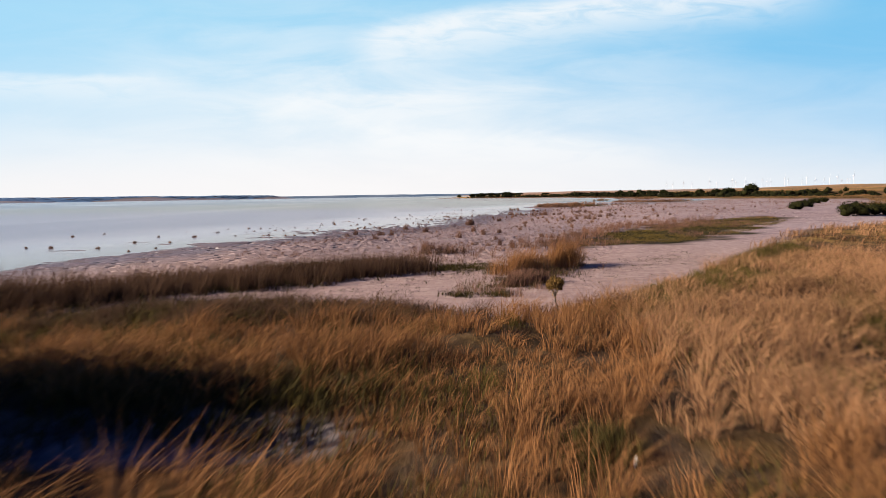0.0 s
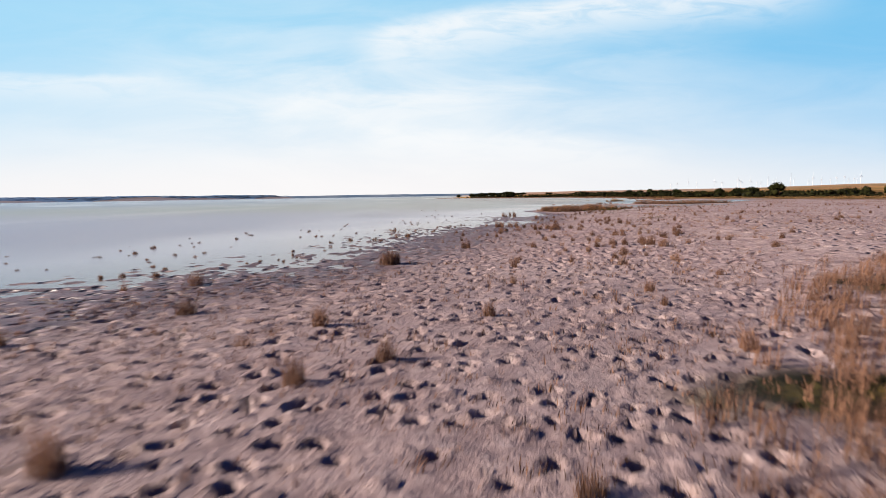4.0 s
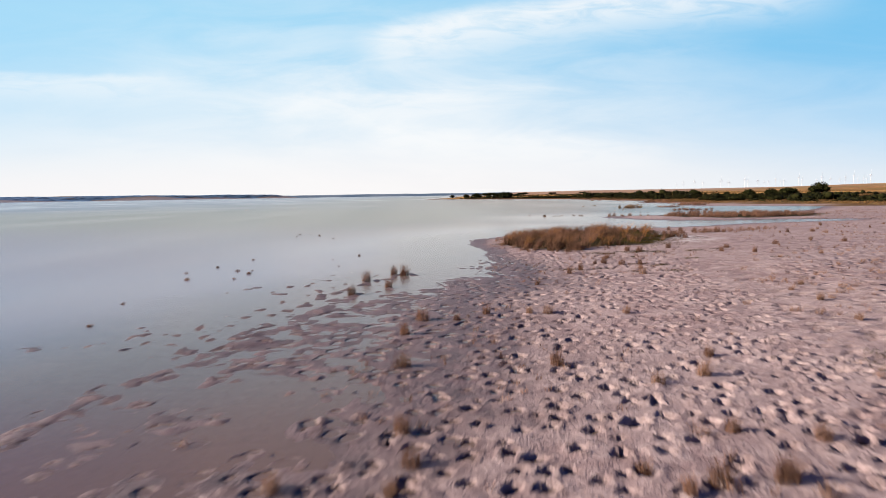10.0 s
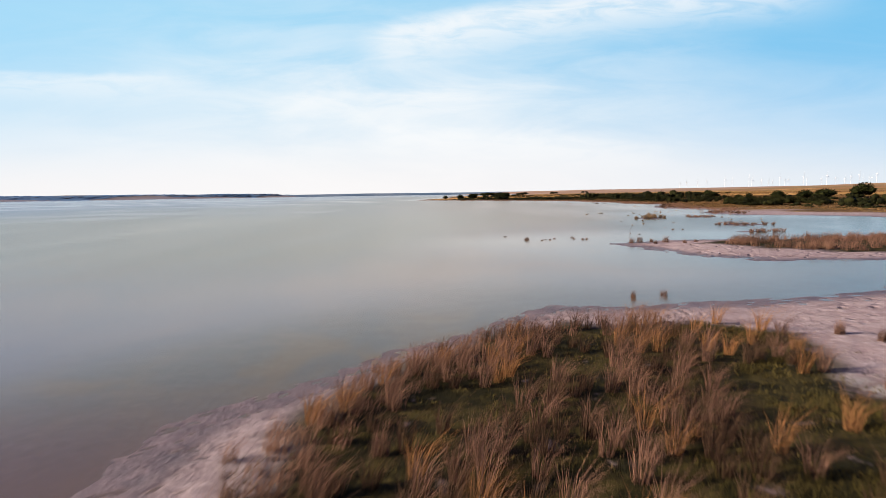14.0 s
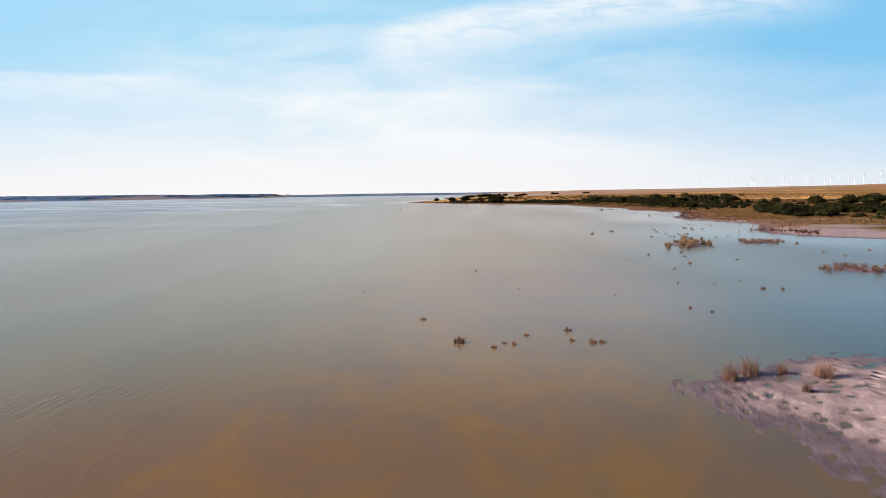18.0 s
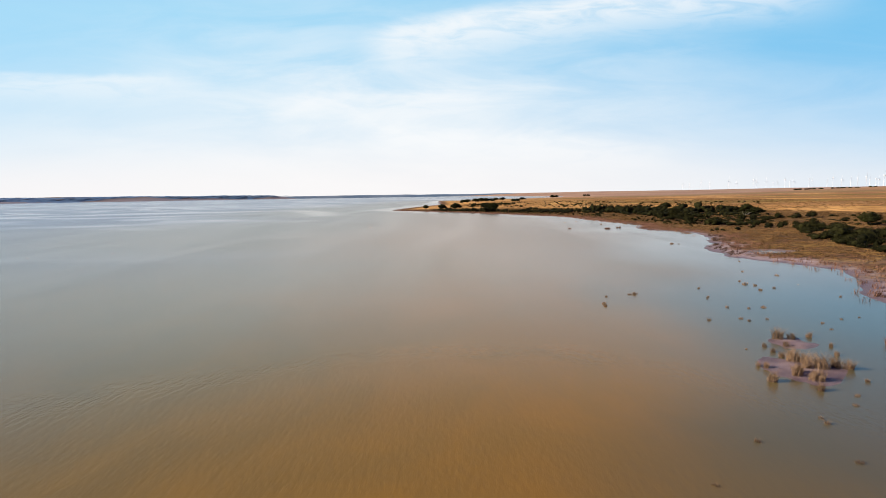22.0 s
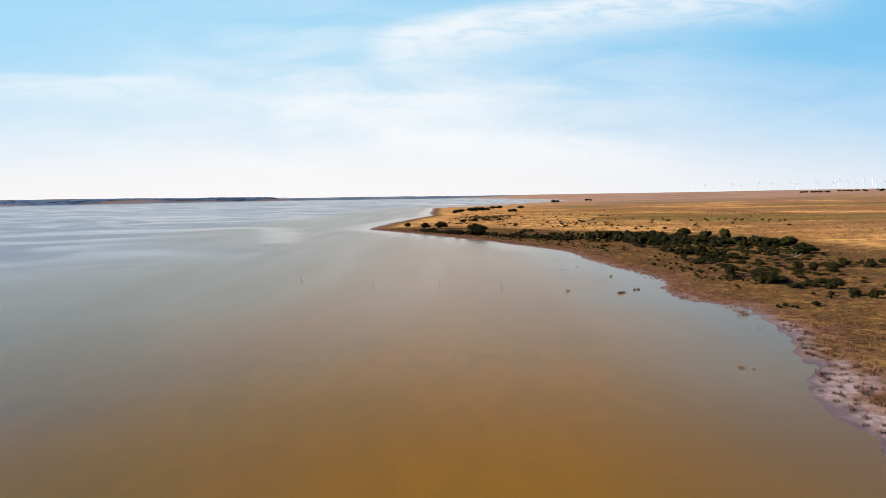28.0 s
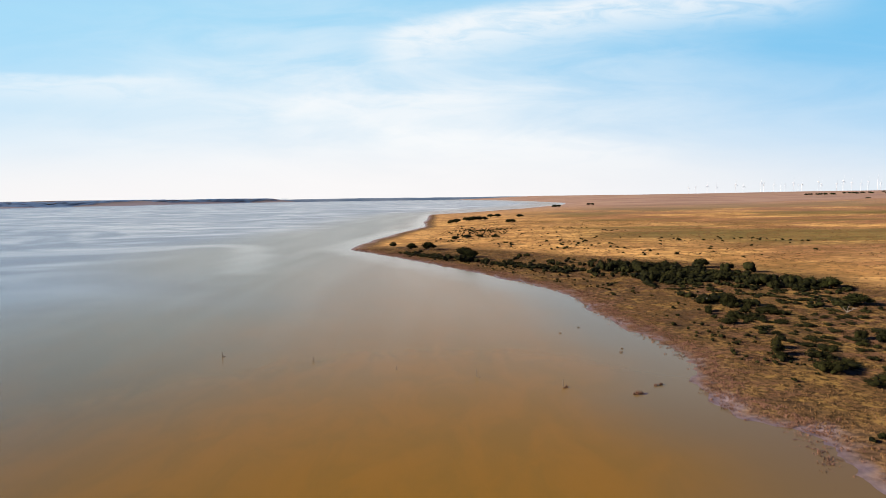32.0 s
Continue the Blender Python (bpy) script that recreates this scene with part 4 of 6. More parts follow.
bx, by = along([(-6.5, 20.4), (-3.5, 21.0), (-1.9, 20.4), (-1.7, 19.3), (0.2, 19.4), (1.4, 19.4)], 260, 1.0, 117)
stand("dead_reeds", bx, by, 16, 0.22, 0.34, 0.012, OLIVE, "dark broken reeds and litter on the flats", "reeds", 0.6, 0.6, (0.12, 0.03), 0.6, 118)

# loose dry grass over the dry side of the flats
bx, by = scatter([(8, 50), (14, 70), (20, 86), (26, 100), (34, 106), (46, 104), (38, 84), (28, 66), (18, 50)], 150, 166, lambda x, y: 0.15 + smooth(fbm(x, y, 5, 167), 0.42, 0.6))
stand("pale_grass", bx, by, 52, 0.11, 0.34, 0.0065, PALE, "pale dry grass scattered over the trodden flats", "grass", 0.34, 0.6, (0.1, 0.03), 0.5, 168, True)
bx, by = scatter([(5, 50), (11, 70), (16, 86), (22, 100), (34, 106), (52, 104), (44, 84), (32, 66), (20, 50)], 1500, 169, lambda x, y: 0.1 + smooth(fbm(x, y, 4, 170), 0.44, 0.6))
stand("grass_stubble", bx, by, 7, 0.10, 0.13, 0.009, DRY, "short brown grass stubble over the trodden flats", "grass", 0.4, 0.5, (0.08, 0.02), 0.6, 171)

bx, by = along([(-1.4, 19.0), (0.0, 19.3), (1.2, 19.2), (2.3, 18.8)], 260, 0.9, 172)
stand("dead_reeds", bx, by, 16, 0.2, 0.24, 0.012, OLIVE, "dark broken reeds and litter on the flats", "reeds", 0.7, 0.6, (0.12, 0.03), 0.6, 173)

# sedge mat
bx, by = scatter(SEDGE_MAT, 1000, 22, lambda x, y: smooth(fbm(x, y, 1.6, 76), 0.36, 0.55))
stand("sedge_mat", bx, by, 14, 0.22, 0.20, 0.016, OLIVE, "low mat of olive and yellow sedge", "grass", 0.6, 0.5, (0.08, 0.02), 0.5, 23)
bx, by = scatter(SEDGE_MAT, 1150, 114, lambda x, y: 0.05 + smooth(fbm(x, y, 2.2, 116), 0.46, 0.6))
stand("mat_grass", bx, by, 13, 0.26, 0.19, 0.014, MAT_GRASS, "low yellow-olive grass of the sedge mat", "grass", 0.6, 0.5, (0.08, 0.02), 0.5, 115)
bx, by = scatter(SEDGE_MAT, 620, 24, lambda x, y: smooth(fbm(x, y, 3.5, 77), 0.46, 0.6) * (0.2 + smooth(y - 1.25 * x, 14, 24)))
stand("mat_reeds", bx, by, 14, 0.22, 0.36, 0.011, REED, "brown reeds standing in the sedge mat", "reeds", 0.22, 0.6, (0.12, 0.03), 0.5, 25)

bx, by = along([(4.4, 24.6), (5.6, 27), (7.2, 30), (9.0, 34), (11.6, 38.5), (15, 42.7), (23, 49.2)], 300, 1.3, 90)
stand("mat_edge_reeds", bx, by, 22, 0.17, 0.72, 0.011, REED, "fringe of brown reeds between sedge and sand", "reeds", 0.2, 0.6, (0.12, 0.03), 0.5, 91)

# the reed bed at the point
bx, by = scatter(REED_BED, 2600, 26, lambda x, y: (0.02 + smooth(fbm(x, y, 1.15, 78, 2), 0.50, 0.58)) * (0.35 + 0.65 * smooth(y, 108.5, 114.5)) * (0.07 + 0.93 * smooth(x - 0.25 * y + 3.0 * (fbm(x, y, 3, 128) - 0.5), 0.4, -2.2)))
bx, by = spaced(bx, by, 0.47)
tall = 0.55 + 0.5 * fbm(bx, by, 1.6, 130) + 0.28 * np.random.RandomState(131).rand(len(bx))
pick = fbm(bx, by, 1.3, 132) + 0.5 * np.random.RandomState(133).rand(len(bx))
dark, gold = pick > 0.82, pick < 0.58
plain = ~(dark | gold)
stand("reed_bed", bx[gold], by[gold], 70, 0.13, tall[gold], 0.0095, BANK, "golden-brown reed tops over the reed bed", "reeds", 0.36, 0.8, (0.20, 0.05), 0.45, 135, True)
stand("reed_bed", bx[plain], by[plain], 70, 0.13, tall[plain], 0.0095, REED, "dense bed of brown reeds on the sandy point", "reeds", 0.36, 0.8, (0.20, 0.05), 0.45, 27, True)
stand("reed_bed", bx[dark], by[dark], 70, 0.13, 0.85 * tall[dark], 0.0095, REED_DARK, "dark old reeds standing through the reed bed", "reeds", 0.36, 0.8, (0.20, 0.05), 0.45, 134, True)
bx, by = along([(20.6, 115.6), (20.7, 118), (21.3, 119.8), (22.4, 121.9), (23.9, 124), (25.4, 126.0), (28.0, 127.4)], 85, 0.9, 103)
stand("reed_margin", bx, by, 30, 0.20, 0.72, 0.010, REED, "brown reeds thinning out towards wet sand", "reeds", 0.32, 0.8, (0.20, 0.05), 0.5, 104)
bx, by = along([(24.0, 106.5), (25.7, 106.9), (27.0, 107.0), (28.2, 106.6)], 60, 0.6, 151)
stand("dark_sedge", bx, by, 16, 0.2, 0.22, 0.011, OLIVE, "dark sedge patch on the sand before the reed bed", "grass", 0.6, 0.6, (0.1, 0.02), 0.5, 152)
for i, (x, y, wide, n) in enumerate(((24.9, 106.3, 0.9, 26), (27.1, 107.2, 0.8, 22), (30.4, 107.2, 0.9, 26), (25.1, 101.6, 0.9, 30), (26.0, 101.0, 0.8, 28), (23.1, 100.3, 0.6, 20),
                                        (24.2, 99.0, 0.5, 12), (25.8, 98.8, 0.9, 26), (21.4, 100.2, 0.6, 16), (31.8, 107.6, 0.8, 20), (28.6, 103.4, 0.9, 20), (33.0, 103.0, 1.0, 22))):
    bx, by = along([(x - 0.5 * wide, y), (x + 0.5 * wide, y + 0.1)], n, 0.3, 170 + i)
    stand("sedge_scrap", bx, by, 16, 0.17, 0.15, 0.011, OLIVE if i % 3 else REED_DARK, "low dark scrap of dead sedge on trodden sand", "grass", 0.7, 0.5, (0.1, 0.02), 0.5, 190 + i)
bx, by = along([(25.9, 111.0), (27.6, 110.8), (29.5, 110.9), (31.5, 111.8), (30.7, 113.0), (30.4, 115.0), (33.8, 117.0), (34.6, 115.8)], 130, 0.9, 153)
stand("sedge_scraps", bx, by, 14, 0.22, 0.18, 0.013, OLIVE, "scraps of olive sedge between salt crusts", "grass", 0.7, 0.5, (0.1, 0.02), 0.5, 154)
bx, by = scatter([(23.6, 84.2), (25.2, 82.2), (26.8, 84.0), (26.2, 85.6), (24.6, 85.4)], 90, 158)
stand("sedge_patch", bx, by, 16, 0.2, 0.16, 0.012, OLIVE, "low olive sedge patch on the open flats", "grass", 0.6, 0.5, (0.1, 0.02), 0.5, 159)
bx, by = along([(32.6, 116.5), (33.6, 120.0), (36.4, 122.0), (39.8, 122.4), (44.9, 125.6)], 60, 1.0, 160)
stand("flat_reeds", bx, by, 34, 0.16, 0.62, 0.010, REED, "row of brown reed clumps on the open flats", "reeds", 0.28, 0.7, (0.14, 0.03), 0.4, 161)
bx, by = scatter([(24, 105), (36, 104), (46, 122), (44, 131), (28, 129), (35, 122), (35, 116), (28, 110)], 420, 155, lambda x, y: 0.1 + smooth(fbm(x, y, 2.5, 156), 0.46, 0.62))
stand("plant_litter", bx, by, 12, 0.14, 0.09, 0.02, OLIVE, "dark scraps of plant litter on bare sand", "litter", 0.9, 0.4, (0.1, 0.0), 0.5, 157)
ox, oy = scatter([(18.6, 112), (18.9, 117), (20.5, 121.5), (24.5, 126.8), (24.0, 124.0), (21.6, 119.0), (21.2, 112.0), (23.0, 109.6), (26.5, 111.6), (27.5, 109.6), (23.0, 106.8), (20.0, 108.6)], 120, 125)
stand("outlying_reeds", ox[::6], oy[::6], 46, 0.15, 0.78, 0.009, REED, "single reed clumps on wet sand round the reed bed", "reeds", 0.28, 0.8, (0.18, 0.05), 0.4, 126)
stand("outlying_stubble", ox, oy, 12, 0.12, 0.30, 0.010, REED, "short reed stubble round the reed bed", "reeds", 0.3, 0.6, (0.15, 0.04), 0.5, 127)
bx, by = scatter(REED_BED, 420, 101, lambda x, y: smooth(x - 0.25 * y, -3.0, 1.0) * smooth(fbm(x, y, 1.6, 129), 0.42, 0.56))
stand("reed_bed_grass", bx, by, 22, 0.2, 0.30, 0.010, SEDGE_TALL, "yellow-olive grass among the reeds", "grass", 0.35, 0.6, (0.12, 0.03), 0.5, 102)
bx, by = scatter(REED_BED, 1100, 28)
stand("reed_bed_sedge", bx, by, 12, 0.22, 0.20, 0.018, OLIVE, "green-brown sedge under the reed bed", "grass", 0.6, 0.5, (0.05, 0.02), 0.5, 29)
bx, by = along([(28, 110), (30, 112.5), (32.5, 114.5), (34.5, 118), (34, 121)], 70, 1.4, 30)
stand("salt_edge_sedge", bx, by, 12, 0.2, 0.18, 0.016, OLIVE, "scraps of dark sedge on white salt crust", "grass", 0.6, 0.5, (0.05, 0.02), 0.5, 31)
bx, by = scatter(BAR_MAT, 420, 32, lambda x, y: smooth(fbm(x, y, 2.0, 79), 0.36, 0.55))
stand("bar_reeds", bx, by, 30, 0.28, 1.05, 0.015, REED, "brown reeds on the sand bar", "reeds", 0.2, 0.6, (0.12, 0.03), 0.5, 33)

# reeds on the islets and along the lagoon
for i, (cx, cy, rx, ry) in enumerate(ISLETS[1:4]):
    ring = [(cx + rx * 1.1 * math.cos(a), cy + ry * 1.05 * math.sin(a)) for a in np.arange(0, 6.28, 0.6)]
    bx, by = scatter(ring, 60, 35 + i, lambda x, y: smooth(fbm(x, y, 1.8, 80), 0.46, 0.58))
    bx, by = spaced(bx, by, 0.62)
    stand("islet_reeds", bx, by, 80, 0.17, 0.66, 0.016, DRY, "brown reed clumps on a muddy islet", "reeds", 0.5, 0.6, (0.1, 0.02), 0.5, 45 + i, True)
bx, by = along([(80, 222), (82, 233), (90, 244), (91, 252), (88, 262), (90, 275), (95, 288), (100, 302), (104, 318)], 420, 4.0, 50)
px, py = along([(84, 266), (86, 276), (90, 287), (95, 300), (99, 313)], 150, 4.5, 164)
g = lay(px, py)
px, py = px[g["d"] > 0.5], py[g["d"] > 0.5]
stand("lagoon_reeds", px, py, 34, 0.34, 0.62, 0.03, REED_DARK, "dark reed clumps along the lagoon shore", "reeds", 0.5, 0.6, (0.1, 0.02), 0.5, 165)
stand("lagoon_reeds", bx, by, 10, 0.4, 0.75, 0.045, REED, "brown reeds along the lagoon shore", "reeds", 0.25, 0.6, (0.1, 0.02), 0.5, 51)

bx, by = along([(79.4, 230.4), (80.6, 228.4), (82.0, 226.6), (81.6, 222.5)], 90, 1.1, 121)
bx, by = spaced(bx, by, 0.6)
stand("bar_reeds", bx, by, 70, 0.2, 0.62, 0.018, REED_DARK, "brown reed clump on the lagoon sand bar", "reeds", 0.55, 0.6, (0.1, 0.02), 0.5, 122)

# marsh between the lake and the bushes
bx, by = scatter([(86, 262), (104, 316), (101, 330), (98, 340), (102, 352), (101, 366), (99, 380), (96, 405), (94, 430), (85, 447), (72, 474), (56, 501), (30, 543), (5, 582), (30, 590),
                  (80, 560), (150, 500), (185, 420), (200, 340), (180, 262)], 21000, 52, lambda x, y: 0.3 + 0.7 * smooth(fbm(x, y, 6, 82), 0.35, 0.6))
g = lay(bx, by)
bx, by = bx[g["d"] > 0.4], by[g["d"] > 0.4]
stand("marsh_tussocks", bx, by, 8, 0.6, 0.48, 0.10, TUSSOCK, "brown and olive tussocks of the shore marsh", "grass", 0.95, 0.5, (0.1, 0.02), 0.5, 53)
bx, by = along([(97, 316), (99.5, 328), (95, 332), (93.5, 340), (98.5, 351), (98.5, 364), (96.5, 378), (93.5, 391), (93, 405), (91.5, 429), (83.5, 446), (70.5, 473), (54.5, 500), (28, 542), (1, 581)], 1100, 2.0, 54)
stand("shore_reeds", bx, by, 9, 0.4, 0.42, 0.08, REED, "fringe of pale brown reeds at the waterline", "reeds", 0.55, 0.6, (0.1, 0.02), 0.5, 55)
bx, by = along([(97, 316), (101, 330), (97, 336), (96, 342), (101, 353), (101, 366), (99, 379), (96, 393), (95, 407), (93, 430), (85, 449), (72, 476), (56, 503), (30, 545), (3, 584)], 2600, 4.0, 99)
g = lay(bx, by)
bx, by = bx[g["d"] > 0.6], by[g["d"] > 0.6]
stand("fringe_reeds", bx, by, 12, 0.5, 0.62, 0.07, REED, "pinkish-brown dead reeds behind the waterline", "reeds", 0.7, 0.6, (0.1, 0.02), 0.5, 100)
bx, by = scatter([(112, 150), (112, 215), (92, 262), (180, 262), (190, 150)], 2500, 56)
stand("inland_tussocks", bx, by, 7, 0.5, 0.62, 0.10, TUSSOCK, "brown tussocks inland of the salt flats", "grass", 0.35, 0.5, (0.1, 0.02), 0.5, 57)
bx, by = scatter([(34, 42), (62, 53), (112, 120), (112, 150), (88, 116), (62, 86)], 900, 58)
stand("inland_tussocks", bx, by, 8, 0.4, 0.55, 0.06, TUSSOCK, "brown tussocks at the edge of the flats", "grass", 0.35, 0.5, (0.1, 0.02), 0.5, 59)

bx, by = scatter([(30, 600), (60, 800), (110, 900), (330, 800), (330, 480), (190, 420), (172, 460), (140, 505), (80, 570)], 7000, 92, lambda x, y: 0.25 + 0.75 * smooth(fbm(x, y, 14, 93), 0.42, 0.6))
stand("pasture_tussocks", bx, by, 5, 0.8, 0.55, 0.30, TUSSOCK, "low brown tussocks in golden pasture", "grass", 0.6, 0.4, (0.1, 0.02), 0.6, 94)

# ---- single tufts on the sand and in the shallows ----
TUFTS = {"dry": [tuft_mesh("dry_tuft", 0.10 + 0.02 * i, 0.42, 170 + 10 * i, DRY, 0.0055, 0.27, 0.6, (0.08, 0.02), 100 + i) for i in range(4)],
         "pale": [tuft_mesh("pale_tuft", 0.11 + 0.02 * i, 0.38, 150, PALE, 0.0055, 0.32, 0.6, (0.08, 0.02), 110 + i) for i in range(3)],
         "shoal": [tuft_mesh("shoal_tuft", 0.14 + 0.03 * i, 0.32, 100, TAN, 0.016, 0.40, 0.4, (0.05, 0.0), 130 + i) for i in range(3)],
         "wet": [tuft_mesh("wet_tuft", 0.12 + 0.03 * i, 0.30, 100, REED, 0.014, 0.30, 0.4, (0.05, 0.0), 120 + i) for i in range(3)]}
TUFT_LABEL = {"shoal": "pale tan reed stump standing in the brown lagoon", "dry": "dry brown grass tuft on trodden sand", "pale": "pale straw-coloured grass tuft on trodden sand", "wet": "dark brown reed stump standing in shallow water"}
TUFT_NAME = {"shoal": "reed_stump", "dry": "grass_tuft", "pale": "grass_tuft", "wet": "reed_stump"}
TUFT_GROUP = {"shoal": "reed stumps in the lagoon", "dry": "grass tufts on the flats", "pale": "grass tufts on the flats", "wet": "reed stumps in the shallows"}


def plant_tufts(spots, kind):
    """spots: x, y, size (1 is about a knee-low tuft)."""
    xs, ys = np.array([s[0] for s in spots]), np.array([s[1] for s in spots])
    z = lay(xs, ys)["z"]
    for (x, y, s), zz in zip(spots, z):
        me = TUFTS[kind][rng.randint(len(TUFTS[kind]))]
        ob = new(TUFT_NAME[kind], me)
        ob.matrix_basis = pose(x, y, max(zz, -0.05), 0, 0, rng.rand() * 360) @ Matrix.Diagonal((1.2 * s, 1.2 * s, s * (1.1 + 0.4 * rng.rand()), 1) if kind in ("dry", "pale") else (0.8 * s, 0.8 * s, 0.8 * s, 1))
        tagged(ob, TUFT_LABEL[kind], "grass", TUFT_GROUP[kind])


plant_tufts([(2.8, 50.1, 1.7), (2.6, 50.3, 1.5), (3.0, 50.4, 1.4), (7.5, 49.5, 0.8), (9.4, 49.1, 0.8), (11.3, 50.2, 0.9), (12.3, 52, 0.6), (11.9, 54.9, 0.9), (12.4, 54.1, 0.7), (14.2, 55.3, 1.3), (14.5, 55.2, 1.2),
             (14.7, 54.3, 1.3), (13.3, 53.4, 0.8), (16.2, 55.2, 0.8), (6.0, 56.0, 1.2), (5.8, 56.1, 1.0), (10.1, 53.4, 0.6), (10.4, 60.2, 0.7), (18, 61.2, 1.1), (18.3, 61.4, 1.0), (19.1, 64, 1.0),
             (16, 64.4, 0.7), (7.7, 50.3, 0.6), (7.2, 48, 0.9)], "dry")
plant_tufts([(10.9, 48.1, 1.2), (14.1, 51.9, 0.9), (10.9, 52.6, 0.8), (13.1, 49.1, 1.1), (12.2, 51.1, 0.6), (12.7, 50.8, 0.6), (14.8, 57.4, 0.7), (13.6, 56.4, 0.7), (12.4, 52.7, 0.6)], "pale")
plant_tufts([(9.2, 74.6, 1.4), (9.5, 74.8, 1.2), (10.2, 75, 1.0), (10.3, 74.2, 0.9), (10.6, 73, 0.9), (11.1, 72.8, 0.9), (11, 76.5, 0.9), (14.7, 75.4, 0.8), (13, 75.5, 0.7), (14.9, 81.7, 0.8),
             (15.1, 80.6, 0.8), (14.5, 88, 1.0), (16.8, 77.8, 0.8), (18.1, 80.3, 0.9), (18.4, 79.6, 0.7), (18.9, 79.9, 0.9), (19.7, 79.9, 1.0), (17.8, 76.8, 0.8), (18, 74.7, 1.1), (19, 74.6, 1.2),
             (17.1, 73.2, 0.9), (19.2, 73, 1.1), (21.2, 85.3, 0.8), (17.9, 85, 0.9), (16.8, 90.4, 0.9), (12.2, 97.6, 1.3), (13.7, 99.3, 1.7), (13.2, 99.5, 1.2)], "dry")
plant_tufts([(17.5, 71.5, 1.1), (13.3, 71.5, 1.2), (24.3, 104.3, 0.9), (24.7, 100, 0.9), (21.4, 75.3, 0.9), (21.6, 76.6, 0.7), (13.6, 73.3, 0.7), (15.6, 73.9, 0.7), (11.8, 73.5, 0.8),
             (35.8, 125.5, 1.2), (36.5, 124.6, 1.1), (37.4, 123.8, 1.1), (37.7, 122.3, 1.4), (38.8, 122.5, 1.5), (39.2, 122.2, 1.3), (33.4, 120.2, 1.0), (26.4, 107.5, 1.5), (27, 107.1, 1.2),
             (33.6, 116.5, 1.1), (31.2, 114.6, 1.0), (22.2, 109.0, 1.2), (31.7, 133.0, 1.0), (33.2, 133.4, 1.0), (40.3, 160.3, 1.5), (41.2, 160.8, 1.6), (42.3, 160.9, 1.2), (43.4, 160.4, 1.6),
             (42.0, 159.0, 1.0), (44.5, 158.8, 1.1), (46, 160, 1.0)], "dry")
plant_tufts([(8.9, 68.5, 1.2), (9.3, 69.0, 1.0), (10.2, 69.4, 1.0), (11.4, 69.3, 1.3), (11.8, 69.6, 1.2), (12.4, 70.2, 1.4), (13, 70.6, 1.4), (13.4, 71.6, 1.1), (9.6, 74.4, 1.2), (10.8, 75.6, 0.9)], "dry")

plant_tufts([(12.5, 68.9, 1.2), (12.9, 68.9, 1.2), (14.0, 69.7, 1.1), (14.0, 67.0, 0.9), (12.1, 94.3, 1.0), (13.3, 95.9, 1.1), (18.4, 69.3, 0.9), (20.4, 71.8, 1.0), (24.3, 76.8, 1.1), (20.6, 66.9, 1.0),
             (30.8, 78.7, 1.2), (27.7, 73.8, 1.0), (16.9, 60.9, 1.3), (16.6, 59.2, 1.2), (17.5, 59.7, 1.1), (8.6, 66.0, 1.0), (8.1, 63.4, 0.8), (9.7, 61.7, 0.7), (13.5, 61.9, 0.9), (13.6, 61.0, 0.8),
             (15.0, 61.0, 0.9), (12.9, 55.9, 1.1), (14.4, 56.3, 1.2), (13.3, 55.3, 1.1), (9.1, 55.7, 0.9), (12.4, 58.3, 0.7), (7.6, 64.2, 0.7), (6.1, 64.6, 0.7), (5.9, 61.2, 0.8), (5.8, 67.8, 0.7)], "dry")
plant_tufts([(-2.6, 45.6, 1.2), (-0.9, 41.1, 1.3), (2.4, 39.4, 1.3), (1.4, 38.0, 1.1), (2.8, 35.9, 1.2), (3.9, 36.9, 0.9), (1.2, 33.5, 1.3), (-3.1, 38.5, 1.0), (-3.8, 34.3, 0.9), (5.7, 40.0, 1.1),
             (2.4, 27.6, 1.2), (3.4, 26.5, 1.2), (3.0, 28.1, 0.9), (5.0, 28.5, 1.3), (4.2, 29.1, 1.0), (5.9, 32.9, 0.9), (6.3, 31.9, 0.9), (9.4, 37.1, 1.1), (9.9, 42.7, 1.0), (7.7, 32.2, 1.2),
             (-0.6, 26.3, 1.4), (-0.3, 26.5, 1.2), (-4.3, 44.8, 0.8), (23.6, 102.3, 1.2), (24.3, 101.6, 1.0), (21.9, 100.0, 1.1), (25.2, 101.6, 0.9), (29.4, 108.9, 1.1), (14.9, 89.7, 1.1), (15.9, 89.6, 0.7)], "dry")
plant_tufts([(12.5, 56.9, 1.0), (10.3, 59.2, 0.9), (13.4, 80.0, 0.8), (14.9, 79.8, 0.8), (18.6, 90.2, 0.9), (18.1, 90.3, 0.8), (20.9, 90.0, 0.8), (19.5, 83.6, 0.9), (20.5, 84.0, 1.0), (27.4, 91.2, 0.9),
             (26.6, 88.4, 0.9), (28.2, 89.1, 0.9), (31.6, 89.7, 1.1), (24.2, 82.2, 1.1), (24.2, 98.3, 1.1)], "pale")

# single reed clumps on the sand round the reed bed
CLUMPS = [tuft_mesh("reed_clump_blades", 0.20 + 0.03 * i, 0.95, 150, REED, 0.009, 0.24, 0.8, (0.16, 0.04), 160 + i) for i in range(4)]
